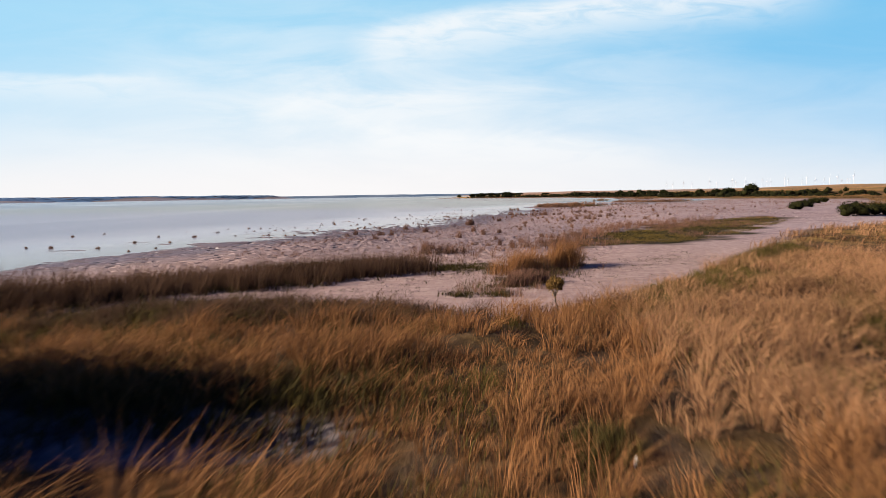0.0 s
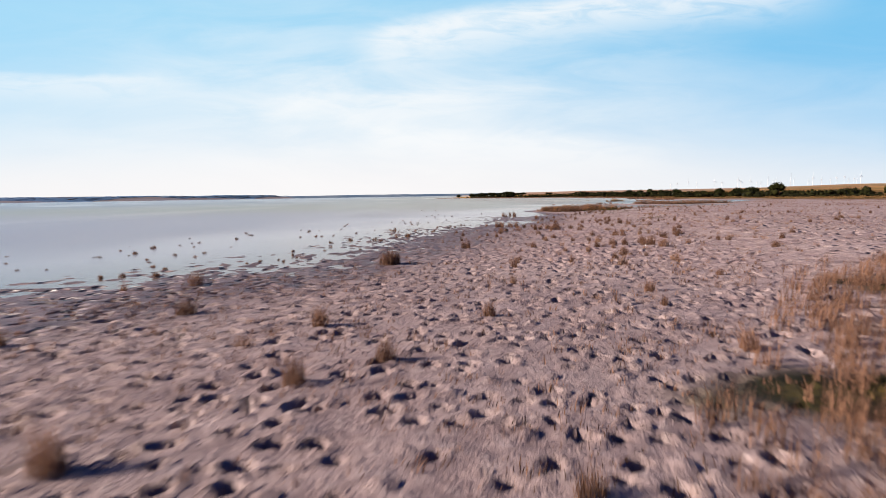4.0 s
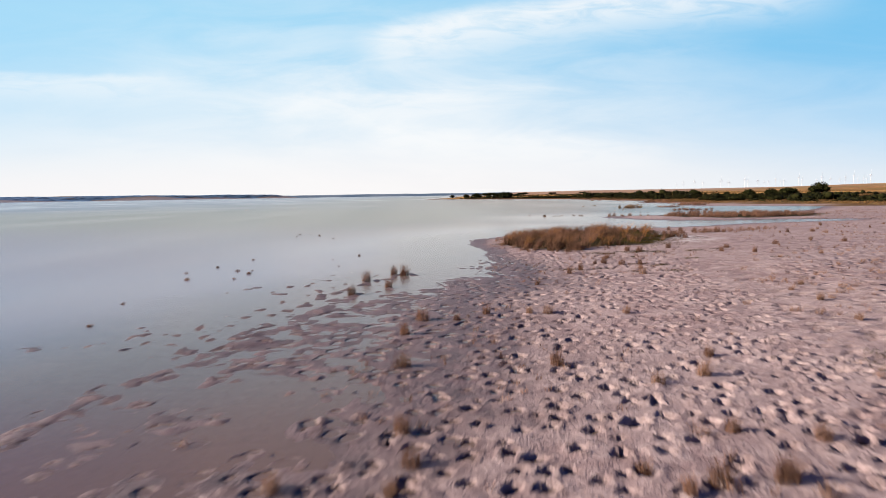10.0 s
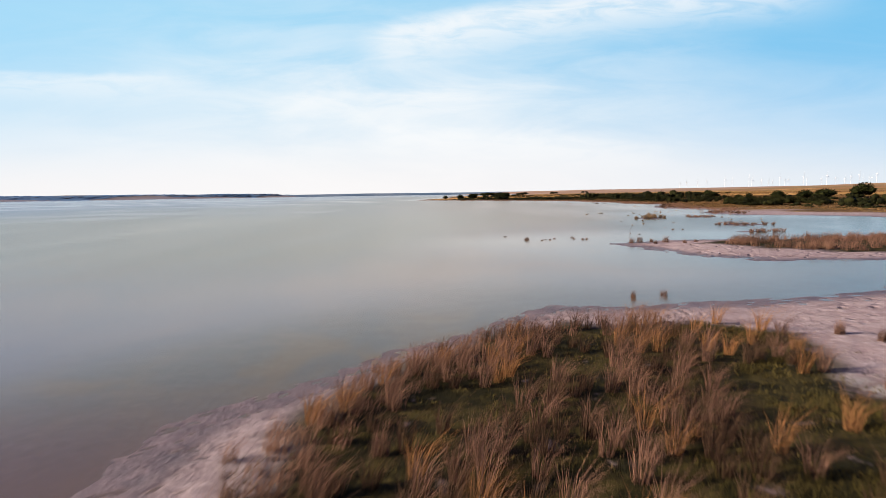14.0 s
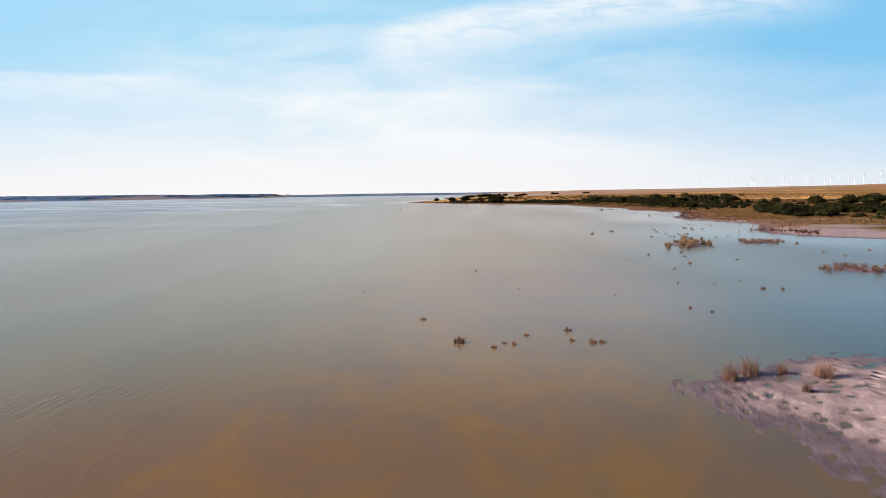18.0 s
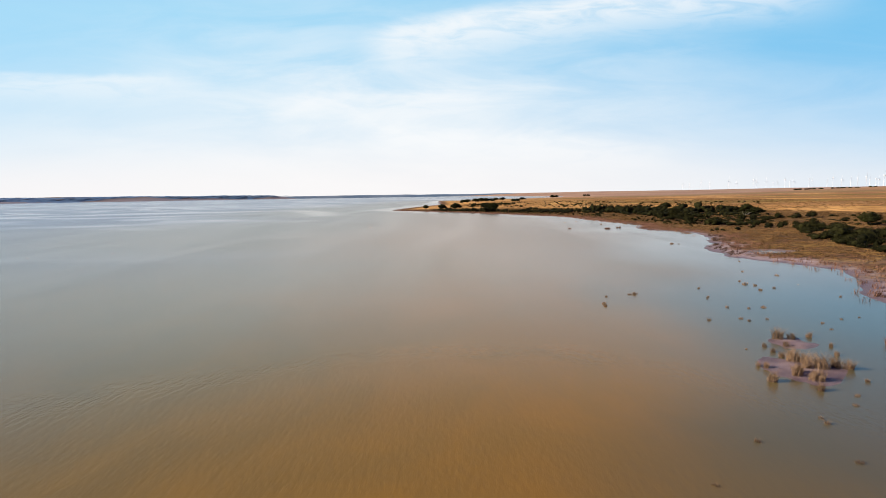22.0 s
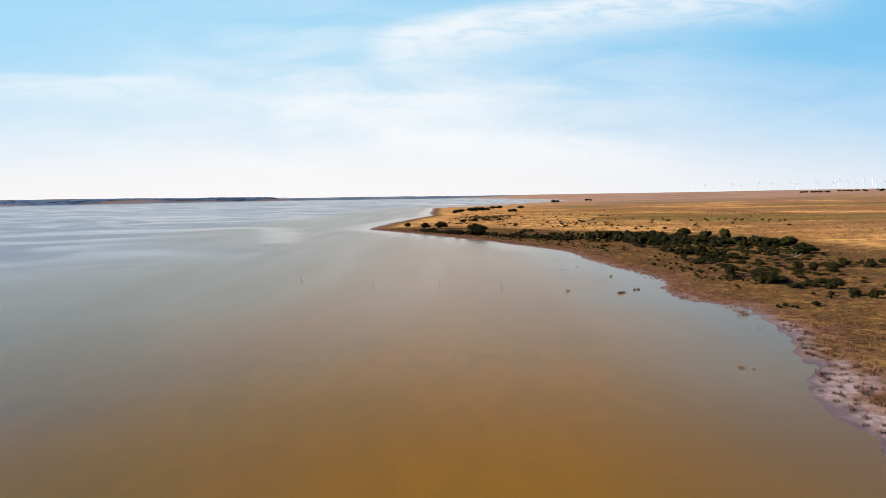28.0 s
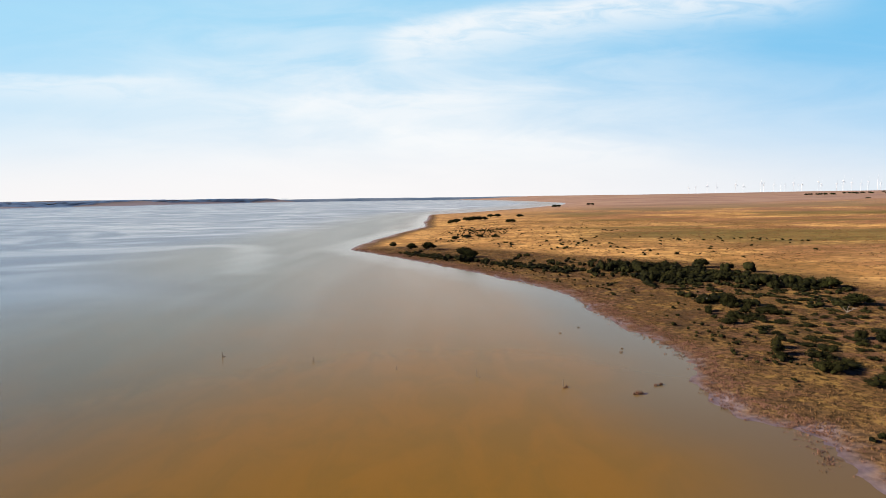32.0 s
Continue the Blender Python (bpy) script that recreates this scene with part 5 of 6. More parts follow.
for i, (x, y, s) in enumerate([(20.7, 109.8, 0.8), (21.3, 109.5, 0.8), (22.1, 108.9, 0.85), (23.7, 108.6, 1.0), (20.6, 112.1, 0.8), (21.1, 111.0, 0.85), (21.8, 111.6, 0.9), (22.3, 111.0, 0.9),
                               (20.0, 114.4, 0.75), (20.7, 115.3, 0.8), (23.0, 110.1, 0.95), (22.9, 107.9, 0.55), (22.4, 108.2, 0.5), (22.2, 117.4, 0.8), (23.3, 108.9, 1.0), (24.0, 108.9, 0.9), (22.6, 110.0, 0.9)]):
    ob = new("reed_clump", CLUMPS[i % 4])
    ob.matrix_basis = pose(x, y, float(lay([x], [y])["z"][0]), 0, 0, 10 * (i % 3)) @ Matrix.Diagonal((s, s, s, 1))
    tagged(ob, "upright brown reed clump on trodden pink sand", "reeds", "reed clumps round the reed bed")

# tan reed clumps on the muddy islet in the lagoon
CLUMPS = [tuft_mesh("islet_clump_blades", 0.30 + 0.04 * i, 0.95, 190, TAN, 0.016, 0.34, 0.7, (0.10, 0.03), 200 + i) for i in range(3)]
for i, (x, y, s) in enumerate([(60.9, 215.2, 1.25), (58.9, 210.0, 1.35), (59.6, 208.5, 1.4), (57.5, 207.2, 1.1), (55.6, 206.3, 0.95), (58.0, 206.3, 1.1), (57.2, 204.7, 0.7), (60.6, 208.6, 1.0), (61.8, 215.1, 0.8),
                               (56.6, 208.7, 0.6), (63.3, 215.6, 0.6), (60.4, 213.3, 0.6), (58.8, 208.5, 0.7), (58.7, 210.8, 0.6), (58.8, 212.0, 0.5), (61.0, 208.2, 0.9), (56.3, 209.0, 0.45), (59.0, 213.3, 0.45),
                               (62.2, 211.0, 0.5), (63.2, 213.1, 0.45), (59.3, 209.6, 1.0), (57.9, 207.7, 0.8)]):
    ob = new("reed_clump", CLUMPS[i % 3])
    ob.matrix_basis = pose(x, y, max(float(lay([x], [y])["z"][0]), -0.05), 0, 0, 70 * i) @ Matrix.Diagonal((s, s, s, 1))
    tagged(ob, "tan reed clump on a pale muddy islet", "reeds", "reed clumps on the islet")

# tufts strewn over the flats between the known ones
sx, sy = scatter([(-8, 24), (-6, 40), (2, 53), (5, 66), (9, 78), (16, 90), (18, 104), (24, 106), (34, 110), (44, 128), (70, 135), (70, 100), (42, 68), (11, 42), (8, 35), (4, 27)], 110, 60,
                 lambda x, y: 0.12 + smooth(fbm(x, y, 4.5, 84), 0.5, 0.68))
srs = np.random.RandomState(61)
plant_tufts([(x, y, s) for x, y, s in zip(sx[:85], sy[:85], 0.55 + 0.6 * srs.rand(85))], "dry")
plant_tufts([(x, y, s) for x, y, s in zip(sx[85:], sy[85:], 0.6 + 0.5 * srs.rand(25))], "pale")
bx, by = scatter([(-8, 24), (-6, 40), (2, 53), (5, 66), (9, 78), (16, 90), (18, 104), (24, 106), (34, 110), (44, 128), (108, 200), (108, 170), (86, 118), (60, 88), (34, 62), (11, 42), (8, 35), (4, 27)], 5200, 62,
                 lambda x, y: 0.10 + smooth(fbm(x, y, 4.5, 85), 0.45, 0.65))
stand("scattered_tufts", bx, by, 11, 0.09, 0.26, 0.012, DRY, "small dry grass tufts scattered over the flats", "grass", 0.3, 0.5, (0.08, 0.02), 0.6, 63)

wx, wy = along([(-15, 33), (-9, 43), (-3, 51), (0.5, 57), (1.5, 64), (4, 72), (6, 79)], 80, 5.0, 109)
g = lay(wx, wy)
plant_tufts([(x, y, 0.5 + 0.5 * srs.rand()) for x, y, d in zip(wx, wy, g["d"]) if -9 < d < -0.5][:55], "wet")
plant_tufts([(1.4, 129.4, 1.0), (1.9, 126.1, 0.8), (5.8, 123.3, 0.8), (2.6, 128.6, 0.7), (-43.4, 244.9, 1.4), (-27.9, 238.6, 1.1), (-33.1, 258.1, 1.4), (-37.7, 278.5, 1.3), (-25.8, 284.6, 1.3), (25.5, 178.8, 0.8),
             (1.3, 70.9, 1.3), (2.6, 65.5, 1.5), (0.8, 62.9, 1.3), (-10.1, 56.4, 1.3), (-23.5, 33.0, 1.1), (-27.0, 42.8, 1.2), (-26.4, 45.8, 1.1), (-19.9, 41.2, 1.2), (-17.1, 40.5, 1.4), (-17.4, 45.6, 1.1),
             (-16.7, 51.0, 1.2), (-10.8, 59.6, 1.3), (-8.4, 65.6, 1.3), (-18.9, 32.1, 1.2), (-18.9, 36.0, 1.0), (-16.5, 35.5, 1.0), (-21.9, 32.7, 1.1), (-5.4, 73.0, 1.2), (-3.6, 66.9, 1.1), (1.1, 74.1, 1.2)], "wet")
plant_tufts([(-4.1, 82.9, 0.9), (-3.2, 66.9, 0.8), (1.3, 83.9, 0.9), (5.3, 89.5, 0.8), (4.8, 84.2, 0.7), (3.8, 127, 1.2), (31.4, 165.6, 2.2), (29.7, 170.2, 1.2), (34.4, 166.7, 1.1), (33.7, 165.2, 1.2),
             (33.3, 165.4, 0.9), (32.8, 164.7, 1.1), (36.2, 165.7, 1.2), (36.4, 167.5, 1.4), (37.0, 165.3, 1.5), (37.4, 165.4, 1.4), (33.2, 188.2, 1.1), (35.6, 179.3, 0.8), (43.9, 172.2, 1.1),
             (50.9, 178, 1.4), (52, 177.7, 1.2), (41.1, 176.5, 0.7), (44.6, 171.2, 0.9), (46.6, 180.7, 0.9), (48.9, 180.3, 0.8), (51.3, 181.6, 0.9)], "wet")
plant_tufts([(54.8, 200.5, 1.3), (54.9, 201.1, 0.9), (58.5, 203.9, 0.9), (57.5, 202.6, 0.8), (60.5, 206.0, 1.1), (66.3, 217.8, 0.9), (69.3, 221.1, 1.0), (71.1, 221.7, 0.9), (57.5, 212.7, 0.7), (75.7, 230.8, 1.1), (49.2, 188.1, 1.1), (50.8, 198.7, 1.2), (53.6, 196.8, 1.1), (47.5, 195.2, 0.9), (52.6, 228.8, 1.5), (53.8, 232.5, 1.1), (57, 233.6, 2.0), (56.4, 233.4, 1.2), (64.7, 236.7, 1.3),
             (59, 221.4, 1.4), (52.4, 227.6, 1.6), (61.7, 221.8, 1.2), (61.9, 220.9, 1.2), (62.8, 226.4, 1.3), (70.7, 238.9, 1.9), (71.4, 238, 1.7), (70.4, 235.1, 1.6), (72.4, 236.2, 1.4),
             (63.6, 221.4, 1.1), (82.4, 290.2, 1.8), (82.2, 289.7, 2.0), (83.4, 289.4, 1.5), (94.4, 299.2, 1.9), (79.1, 379.2, 2.0), (84.1, 384.3, 1.8), (87.6, 363.6, 2.2), (88.5, 366.3, 2.0)], "shoal")
wrs = np.random.RandomState(64)
wx, wy = along([(-16, 44), (-9, 58), (-5, 70), (-1, 82), (4, 95), (8, 108)], 80, 7.0, 65)
plant_tufts([(x, y, s) for x, y, s in zip(wx, wy, 0.5 + 0.6 * wrs.rand(80))], "wet")
wx, wy = along([(52, 190), (66, 196), (75, 205), (64, 228), (72, 240), (80, 252), (79, 268)], 18, 6.0, 66)
plant_tufts([(x, y, s) for x, y, s in zip(wx, wy, 0.8 + 0.7 * wrs.rand(18))], "shoal")


# ---- woody plants ----
def tube(points, radii, sides=7):
    """A tapered limb through the points."""
    v, q = [], []
    pts = [Vector(p) for p in points]
    for i, (p, r) in enumerate(zip(pts, radii)):
        d = (pts[min(i + 1, len(pts) - 1)] - pts[max(i - 1, 0)]).normalized()
        s = d.orthogonal().normalized()
        t = d.cross(s)
        for k in range(sides):
            a = 2 * math.pi * k / sides
            v.append(p + (s * math.cos(a) + t * math.sin(a)) * r)
    for i in range(len(pts) - 1):
        for k in range(sides):
            q.append((i * sides + k, i * sides + (k + 1) % sides, (i + 1) * sides + (k + 1) % sides, (i + 1) * sides + k))
    return v, q


def joined_tubes(name, limbs, mat, sides=7):
    v, q = [], []
    for pts, rad in limbs:
        a, b = tube(pts, rad, sides)
        q += [tuple(i + len(v) for i in f) for f in b]
        v += a
    return poly_mesh(name, [tuple(p) for p in v], q, [], mat)


def crown_mesh(name, lumps, leaf, count, mat, seed, core=True, detail=1):
    """Foliage: uneven cores in shade and many leaf sprays all round them."""
    rs = np.random.RandomState(seed)
    vs, ts, off = [], [], 0
    ico = bmesh.new()
    bmesh.ops.create_icosphere(ico, subdivisions=detail, radius=1.0)
    iv = np.array([v.co[:] for v in ico.verts])
    it = np.array([[v.index for v in f.verts] for f in ico.faces])
    ico.free()
    vol = np.array([l[3] * l[4] for l in lumps])
    if core:
        for i, (cx, cy, cz, r, rz) in enumerate(lumps):
            d = 0.80 + 0.30 * (vnoise(iv[:, 0] * 2 + 9 * i + seed, iv[:, 1] * 2 + iv[:, 2] * 3, 0.9, seed) - 0.5) * 2
            vs.append(iv * d[:, None] * np.array([r, r, rz]) * 0.94 + np.array([cx, cy, cz]))
            ts.append(it + off)
            off += len(iv)
    pick = rs.choice(len(lumps), count, p=vol / vol.sum())
    L = np.array(lumps)[pick]
    n = rs.randn(count, 3)
    n[:, 2] = np.abs(n[:, 2]) * 0.9 - 0.25
    n /= np.linalg.norm(n, axis=1)[:, None]
    c = L[:, :3] + n * np.stack([L[:, 3], L[:, 3], L[:, 4]], 1) * (0.78 + 0.34 * rs.rand(count))[:, None]
    a = rs.randn(count, 3)
    a /= np.linalg.norm(a, axis=1)[:, None]
    a = a * 0.8 + n * 0.6
    b = np.cross(a, rs.randn(count, 3))
    b /= np.linalg.norm(b, axis=1)[:, None]
    s = leaf * (0.5 + rs.rand(count))[:, None]
    tri = np.stack([c - a * s * 0.5 - b * s * 0.3, c - a * s * 0.5 + b * s * 0.3, c + a * s * 0.8], 1).reshape(-1, 3)
    vs.append(tri)
    ts.append(np.arange(count * 3).reshape(-1, 3) + off)
    return poly_mesh(name, np.concatenate(vs), [], np.concatenate(ts), mat)


def bush_model(i, lobes=5, count=1000):
    """A rounded, wind-shaped tea-tree bush about 4 m across."""
    rs = np.random.RandomState(200 + i)
    base = new("tea_tree_bush")
    lumps = [(0, 0, 0.95, 1.3, 0.95)]
    for k in range(lobes + i % 3):
        a, q = rs.rand() * 6.28, 0.7 + 0.75 * rs.rand()
        r = 0.55 + 0.5 * rs.rand()
        lumps.append((math.cos(a) * q, math.sin(a) * q, 0.45 + 0.65 * rs.rand(), r, r * 0.8))
    limbs = []
    for k in range(4):
        a = rs.rand() * 6.28
        e = (math.cos(a) * 0.9, math.sin(a) * 0.9, 1.0)
        limbs.append((((0, 0, -0.25), (e[0] * 0.3, e[1] * 0.3, 0.4), e), (0.10, 0.07, 0.03)))
    part("trunk", joined_tubes("bush_trunk", limbs, BARK, 6), base, "grey forked stems")
    part("crown", crown_mesh("bush_crown", lumps, 0.17, count, LEAF, 210 + i), base, "dense dark green small-leaved foliage")
    return tagged(base, "dark green tea-tree bush in the shore scrub", "bush", "bushes of the shore scrub")


def tree_model(i, h=4.2, w=3.0):
    """A small flat-topped coastal tree, its crown swept by the wind."""
    rs = np.random.RandomState(300 + i)
    base = new("coastal_tree")
    lumps = [(0.2, 0, h * 0.60, w * 0.60, h * 0.38)]
    limbs = [(((0, 0, -0.3), (0.1, 0.05, h * 0.25), (0.25, 0.0, h * 0.7)), (0.22, 0.17, 0.06))]
    for k in range(6):
        a, q = k * 1.05 + rs.rand() * 0.5, w * (0.35 + 0.3 * rs.rand())
        r = w * (0.26 + 0.14 * rs.rand())
        c = (0.2 + math.cos(a) * q, math.sin(a) * q, h * (0.30 + 0.36 * rs.rand()))
        lumps.append((*c, r, r * 0.85))
        limbs.append((((0.08, 0.03, h * 0.2), (c[0] * 0.45, c[1] * 0.45, h * 0.38), c), (0.13, 0.09, 0.03)))
    part("trunk", joined_tubes("tree_trunk", limbs, BARK), base, "bent grey trunk with spreading limbs")
    part("crown", crown_mesh("tree_crown", lumps, 0.32, 1500, LEAF_TREE, 310 + i, True, 2), base, "dense dark green wind-shaped crown")
    return tagged(base, "dark flat-topped coastal tree bent by wind", "tree", "coastal trees")


def place_all(models, spots, label=None):
    """Separate things at spots of x, y, width factor, height factor."""
    xs, ys = np.array([s[0] for s in spots]), np.array([s[1] for s in spots])
    z = lay(xs, ys)["z"]
    for (x, y, s, sz), zz in zip(spots, z):
        src = models[rng.randint(len(models))]
        ob = copy_thing(src, pose(x, y, zz - 0.12 * s, 0, 0, rng.rand() * 360))
        ob.scale = (s, s, sz)
        if label:
            tagged(ob, label)


def merge_all(name, models, spots, label, category):
    """The same plants joined into one mesh of stuff."""
    xs, ys = np.array([s[0] for s in spots]), np.array([s[1] for s in spots])
    z = lay(xs, ys)["z"]
    vs, ts, off = [], [], 0
    src = []
    for m in models:
        me = [c for c in m.children if c.name.startswith("crown")][0].data
        v = np.zeros(len(me.vertices) * 3)
        me.vertices.foreach_get("co", v)
        f = np.zeros(len(me.loops), np.int32)
        me.loops.foreach_get("vertex_index", f)
        src.append((v.reshape(-1, 3), f.reshape(-1, 3)))
    for (x, y, s, sz), zz in zip(spots, z):
        v, f = src[rng.randint(len(src))]
        a = rng.rand() * 6.28
        r = np.array([[math.cos(a), math.sin(a), 0], [-math.sin(a), math.cos(a), 0], [0, 0, 1]])
        vs.append((v * np.array([s, s, sz])) @ r + np.array([x, y, zz - 0.12 * s]))
        ts.append(f + off)
        off += len(v)
    tagged(new(name, poly_mesh(name, np.concatenate(vs), [], np.concatenate(ts), me.materials[0])), label, category, kind="stuff")


def drop_model(m):
    for o in (*m.children_recursive, m):
        bpy.data.objects.remove(o)


bushes = [bush_model(i) for i in range(6)]
far_bushes = [bush_model(i, 3, 180) for i in range(6)]
small_bushes = [bush_model(i, 1, 110) for i in range(3)]
def bush_keep(x, y):
    return smooth(fbm(x, y, 26, 90), 0.36, 0.56) * smooth(edge_distance(BUSH_BAND, x, y), 0, 4) * smooth(x, 200, 180) + 0.03


qrs = np.random.RandomState(71)
qx, qy = scatter(BUSH_BAND, 470, 70, bush_keep)
core = smooth(edge_distance(BUSH_BAND, qx, qy), 2, 16)
spots = [(x, y, 0.5 + 0.75 * r * (0.4 + 0.6 * c), 0.55 + 1.0 * r2 * (0.3 + 0.7 * c)) for x, y, c, r, r2 in zip(qx, qy, core, qrs.rand(470), qrs.rand(470))]
# scrub nearest to the marsh, low and thick
tx, ty = scatter([(117, 405), (121, 370), (131, 352), (150, 330), (165, 380), (150, 415), (132, 425)], 70, 78, lambda x, y: 0.15 + smooth(fbm(x, y, 9, 92), 0.42, 0.6))
spots += [(x, y, 0.45 + 0.5 * r, 0.4 + 0.45 * r) for x, y, r in zip(tx, ty, qrs.rand(70))]
# a thicket that follows the lake side of the spit
tx, ty = along([(30, 556), (43, 540), (60, 519), (78, 500), (97, 480), (112, 462)], 130, 6.0, 72)
spots += [(x, y, 0.6 + 0.6 * r, 0.6 + 0.7 * r) for x, y, r in zip(tx, ty, qrs.rand(130))]
tx, ty = along([(118, 480), (132, 474), (142, 463), (152, 450), (160, 432), (163, 418)], 190, 11.0, 73)
spots += [(x, y, 0.9 + 0.6 * r, 1.2 + 0.9 * r) for x, y, r in zip(tx, ty, qrs.rand(190))]
# the thick ridge of the scrub and the patches in front of it
tx, ty = scatter([(118, 450), (127, 477), (142, 476), (151, 450), (159, 428), (157, 400), (150, 390), (140, 408), (128, 402), (119, 412)], 200, 141, lambda x, y: 0.15 + smooth(fbm(x, y, 10, 98), 0.36, 0.52))
spots += [(x, y, 0.9 + 0.6 * r, 0.8 + 0.7 * q) for x, y, r, q in zip(tx, ty, qrs.rand(200), qrs.rand(200))]
tx, ty = scatter([(112, 358), (116, 385), (125, 402), (150, 390), (148, 372), (135, 352), (123, 334), (116, 340)], 75, 142, lambda x, y: 0.05 + smooth(fbm(x, y, 9, 99), 0.44, 0.56))
spots += [(x, y, 0.65 + 0.6 * r, 0.55 + 0.5 * q) for x, y, r, q in zip(tx, ty, qrs.rand(75), qrs.rand(75))]
# bushes behind the lagoon
tx, ty = scatter([(122, 322), (112, 292), (107, 272), (111, 248), (119, 226), (150, 200), (175, 240), (170, 320)], 270, 96, lambda x, y: 0.08 + smooth(fbm(x, y, 11, 97), 0.40, 0.54))
spots += [(x, y, 0.75 + 0.65 * r, 0.6 + 1.3 * r * q) for x, y, r, q in zip(tx, ty, qrs.rand(270), qrs.rand(270))]
spots = [(x, y, s * (0.55 + 0.45 * min(1.0, 1.6 * lift)), sz * (0.32 + 1.05 * lift)) for x, y, s, sz in spots for lift in (max(float(smooth(vnoise(x, y, 16, 143), 0.1, 0.9)), 0.6 * float(smooth(y, 440, 480))),)]
spots.sort(key=lambda s: math.hypot(s[0] - 90, s[1] - 340))
place_all(bushes, spots[:300])
merge_all("shore_scrub", far_bushes, spots[300:], "thick dark green scrub along the shore", "scrub")
place_all(bushes, [(44.3, 71.1, 0.55, 0.6), (37, 51, 0.75, 0.75), (39.5, 52, 0.7, 0.7), (41, 53.5, 0.6, 0.55), (51, 80, 0.6, 0.6), (58, 90, 0.5, 0.5), (66, 101, 0.6, 0.6), (75, 112, 0.6, 0.6)],
          "low dark green bush at the edge of the flats")
# unseen bushes, added only to throw shade over the hollow
place_all(bushes, [(-7.9, 4.2, 0.8, 1.3), (-8.4, 5.9, 0.8, 1.5), (-6.5, 4.9, 0.6, 1.3), (-6.7, 5.9, 0.6, 1.2)], "dark green bush added out of view to shade the hollow")
# scattered bushes in the pasture
tx, ty = scatter([(40, 620), (60, 820), (120, 800), (260, 560), (190, 470), (120, 540), (60, 600)], 190, 74, lambda x, y: 0.1 + smooth(fbm(x, y, 30, 91), 0.45, 0.62))
spots = [(x, y, 0.32 + 0.5 * r, 0.32 + 0.45 * r) for x, y, r in zip(tx, ty, qrs.rand(190))]
tx, ty = along([(78, 690), (84, 720), (92, 745)], 110, 22.0, 79)
spots += [(x, y, 0.35 + 0.3 * r, 0.35 + 0.3 * r) for x, y, r in zip(tx, ty, qrs.rand(110))]
merge_all("marsh_bushes", small_bushes, [(x, y, 0.22 + 0.3 * r, 0.25 + 0.35 * r) for x, y, r in zip(*scatter([(104, 320), (106, 360), (104, 395), (100, 430), (90, 452), (62, 500), (34, 545), (60, 520), (112, 455), (120, 380), (126, 330)], 150, 116), qrs.rand(150))],
          "small dark bushes dotted over the marsh", "bushes")
merge_all("pasture_bushes", small_bushes, spots, "small dark bushes dotted over golden pasture", "bushes")

trees = [tree_model(i) for i in range(4)]
place_all(trees, [(43, 571, 1.45, 1.15), (33.7, 573, 1.1, 1.0), (21.8, 590, 0.9, 0.85), (64, 519, 1.5, 1.25), (58, 640, 1.2, 0.6), (66, 645, 1.4, 0.65), (75, 648, 1.2, 0.6), (84, 642, 1.0, 0.55), (55, 866, 1.5, 1.1), (61, 880, 1.8, 1.2), (73, 912, 2.0, 1.3), (80, 912, 2.2, 1.4), (87, 920, 2.0, 1.3), (94, 928, 1.7, 1.1),
                  (105, 990, 1.8, 1.2), (115, 1000, 1.8, 1.1), (114, 848, 1.5, 0.9), (118, 847, 1.5, 0.9), (140, 978, 1.7, 1.0), (62, 531, 1.6, 1.3),
                  (165, 424, 1.1, 0.9), (157, 401, 1.2, 0.75), (169, 312, 1.7, 1.35), (160, 318, 1.5, 0.95), (155, 322, 1.2, 0.9), (174, 320, 1.2, 0.9), (150, 475, 1.1, 0.9), (150, 330, 1.1, 0.9),
                  (1192, 1855, 3.2, 1.8), (285, 1556, 2.4, 1.6), (296, 1560, 2.4, 1.4), (392, 1688, 2.2, 1.4), (402, 1690, 2.2, 1.3)])
fx, fy = along([(1700, 3000), (1990, 3112), (2200, 3150)], 26, 60, 75)
place_all(trees, [(x, y, 3.4, 2.2) for x, y in zip(fx, fy)], "far dark tree in a windbreak")
for m in bushes + far_bushes + small_bushes + trees:
    drop_model(m)

# a fallen, bleached tree at the edge of the scrub
limbs = [(((0, 0, -0.2), (0.9, 0.2, 0.7), (2.4, 0.3, 1.1)), (0.16, 0.13, 0.08)), (((0.6, 0.1, 0.5), (0.9, 0.6, 1.5), (1.6, 0.9, 2.5)), (0.10, 0.08, 0.03)),
         (((1.4, 0.2, 0.8), (2.0, -0.4, 1.6), (3.2, -0.6, 1.9)), (0.09, 0.07, 0.03)), (((0.4, 0.1, 0.4), (-0.4, 0.5, 1.4), (-0.9, 0.3, 2.3)), (0.10, 0.07, 0.03)),
         (((2.0, 0.3, 1.0), (2.8, 0.8, 1.6), (3.6, 0.9, 2.4)), (0.07, 0.05, 0.02))]
dead = new("dead_tree", joined_tubes("dead_tree", limbs, DEAD_WOOD, 6))
dead.location = (148.6, 392.5, float(lay([148.6], [392.5])["z"][0]))
dead.scale = (0.75, 0.75, 0.75)
tagged(dead, "bleached bare dead tree leaning out of the scrub", "dead tree")

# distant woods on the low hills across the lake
rs = np.random.RandomState(76)
wv, wt = [], []
for x, y in zip(*along([(-2400, 2300), (-2180, 3030), (-1960, 3500), (-1910, 3980), (-1570, 4330), (-1330, 4680), (-1150, 4950)], 2600, 150, 77)):
    wv.append((x, y))
wv = np.array(wv)
g = lay(wv[:, 0], wv[:, 1])
wv = wv[g["w"] > -8]
gz = lay(wv[:, 0], wv[:, 1])["z"]
n = len(wv)
ang = np.linspace(0, 2 * math.pi, 7)[:-1]
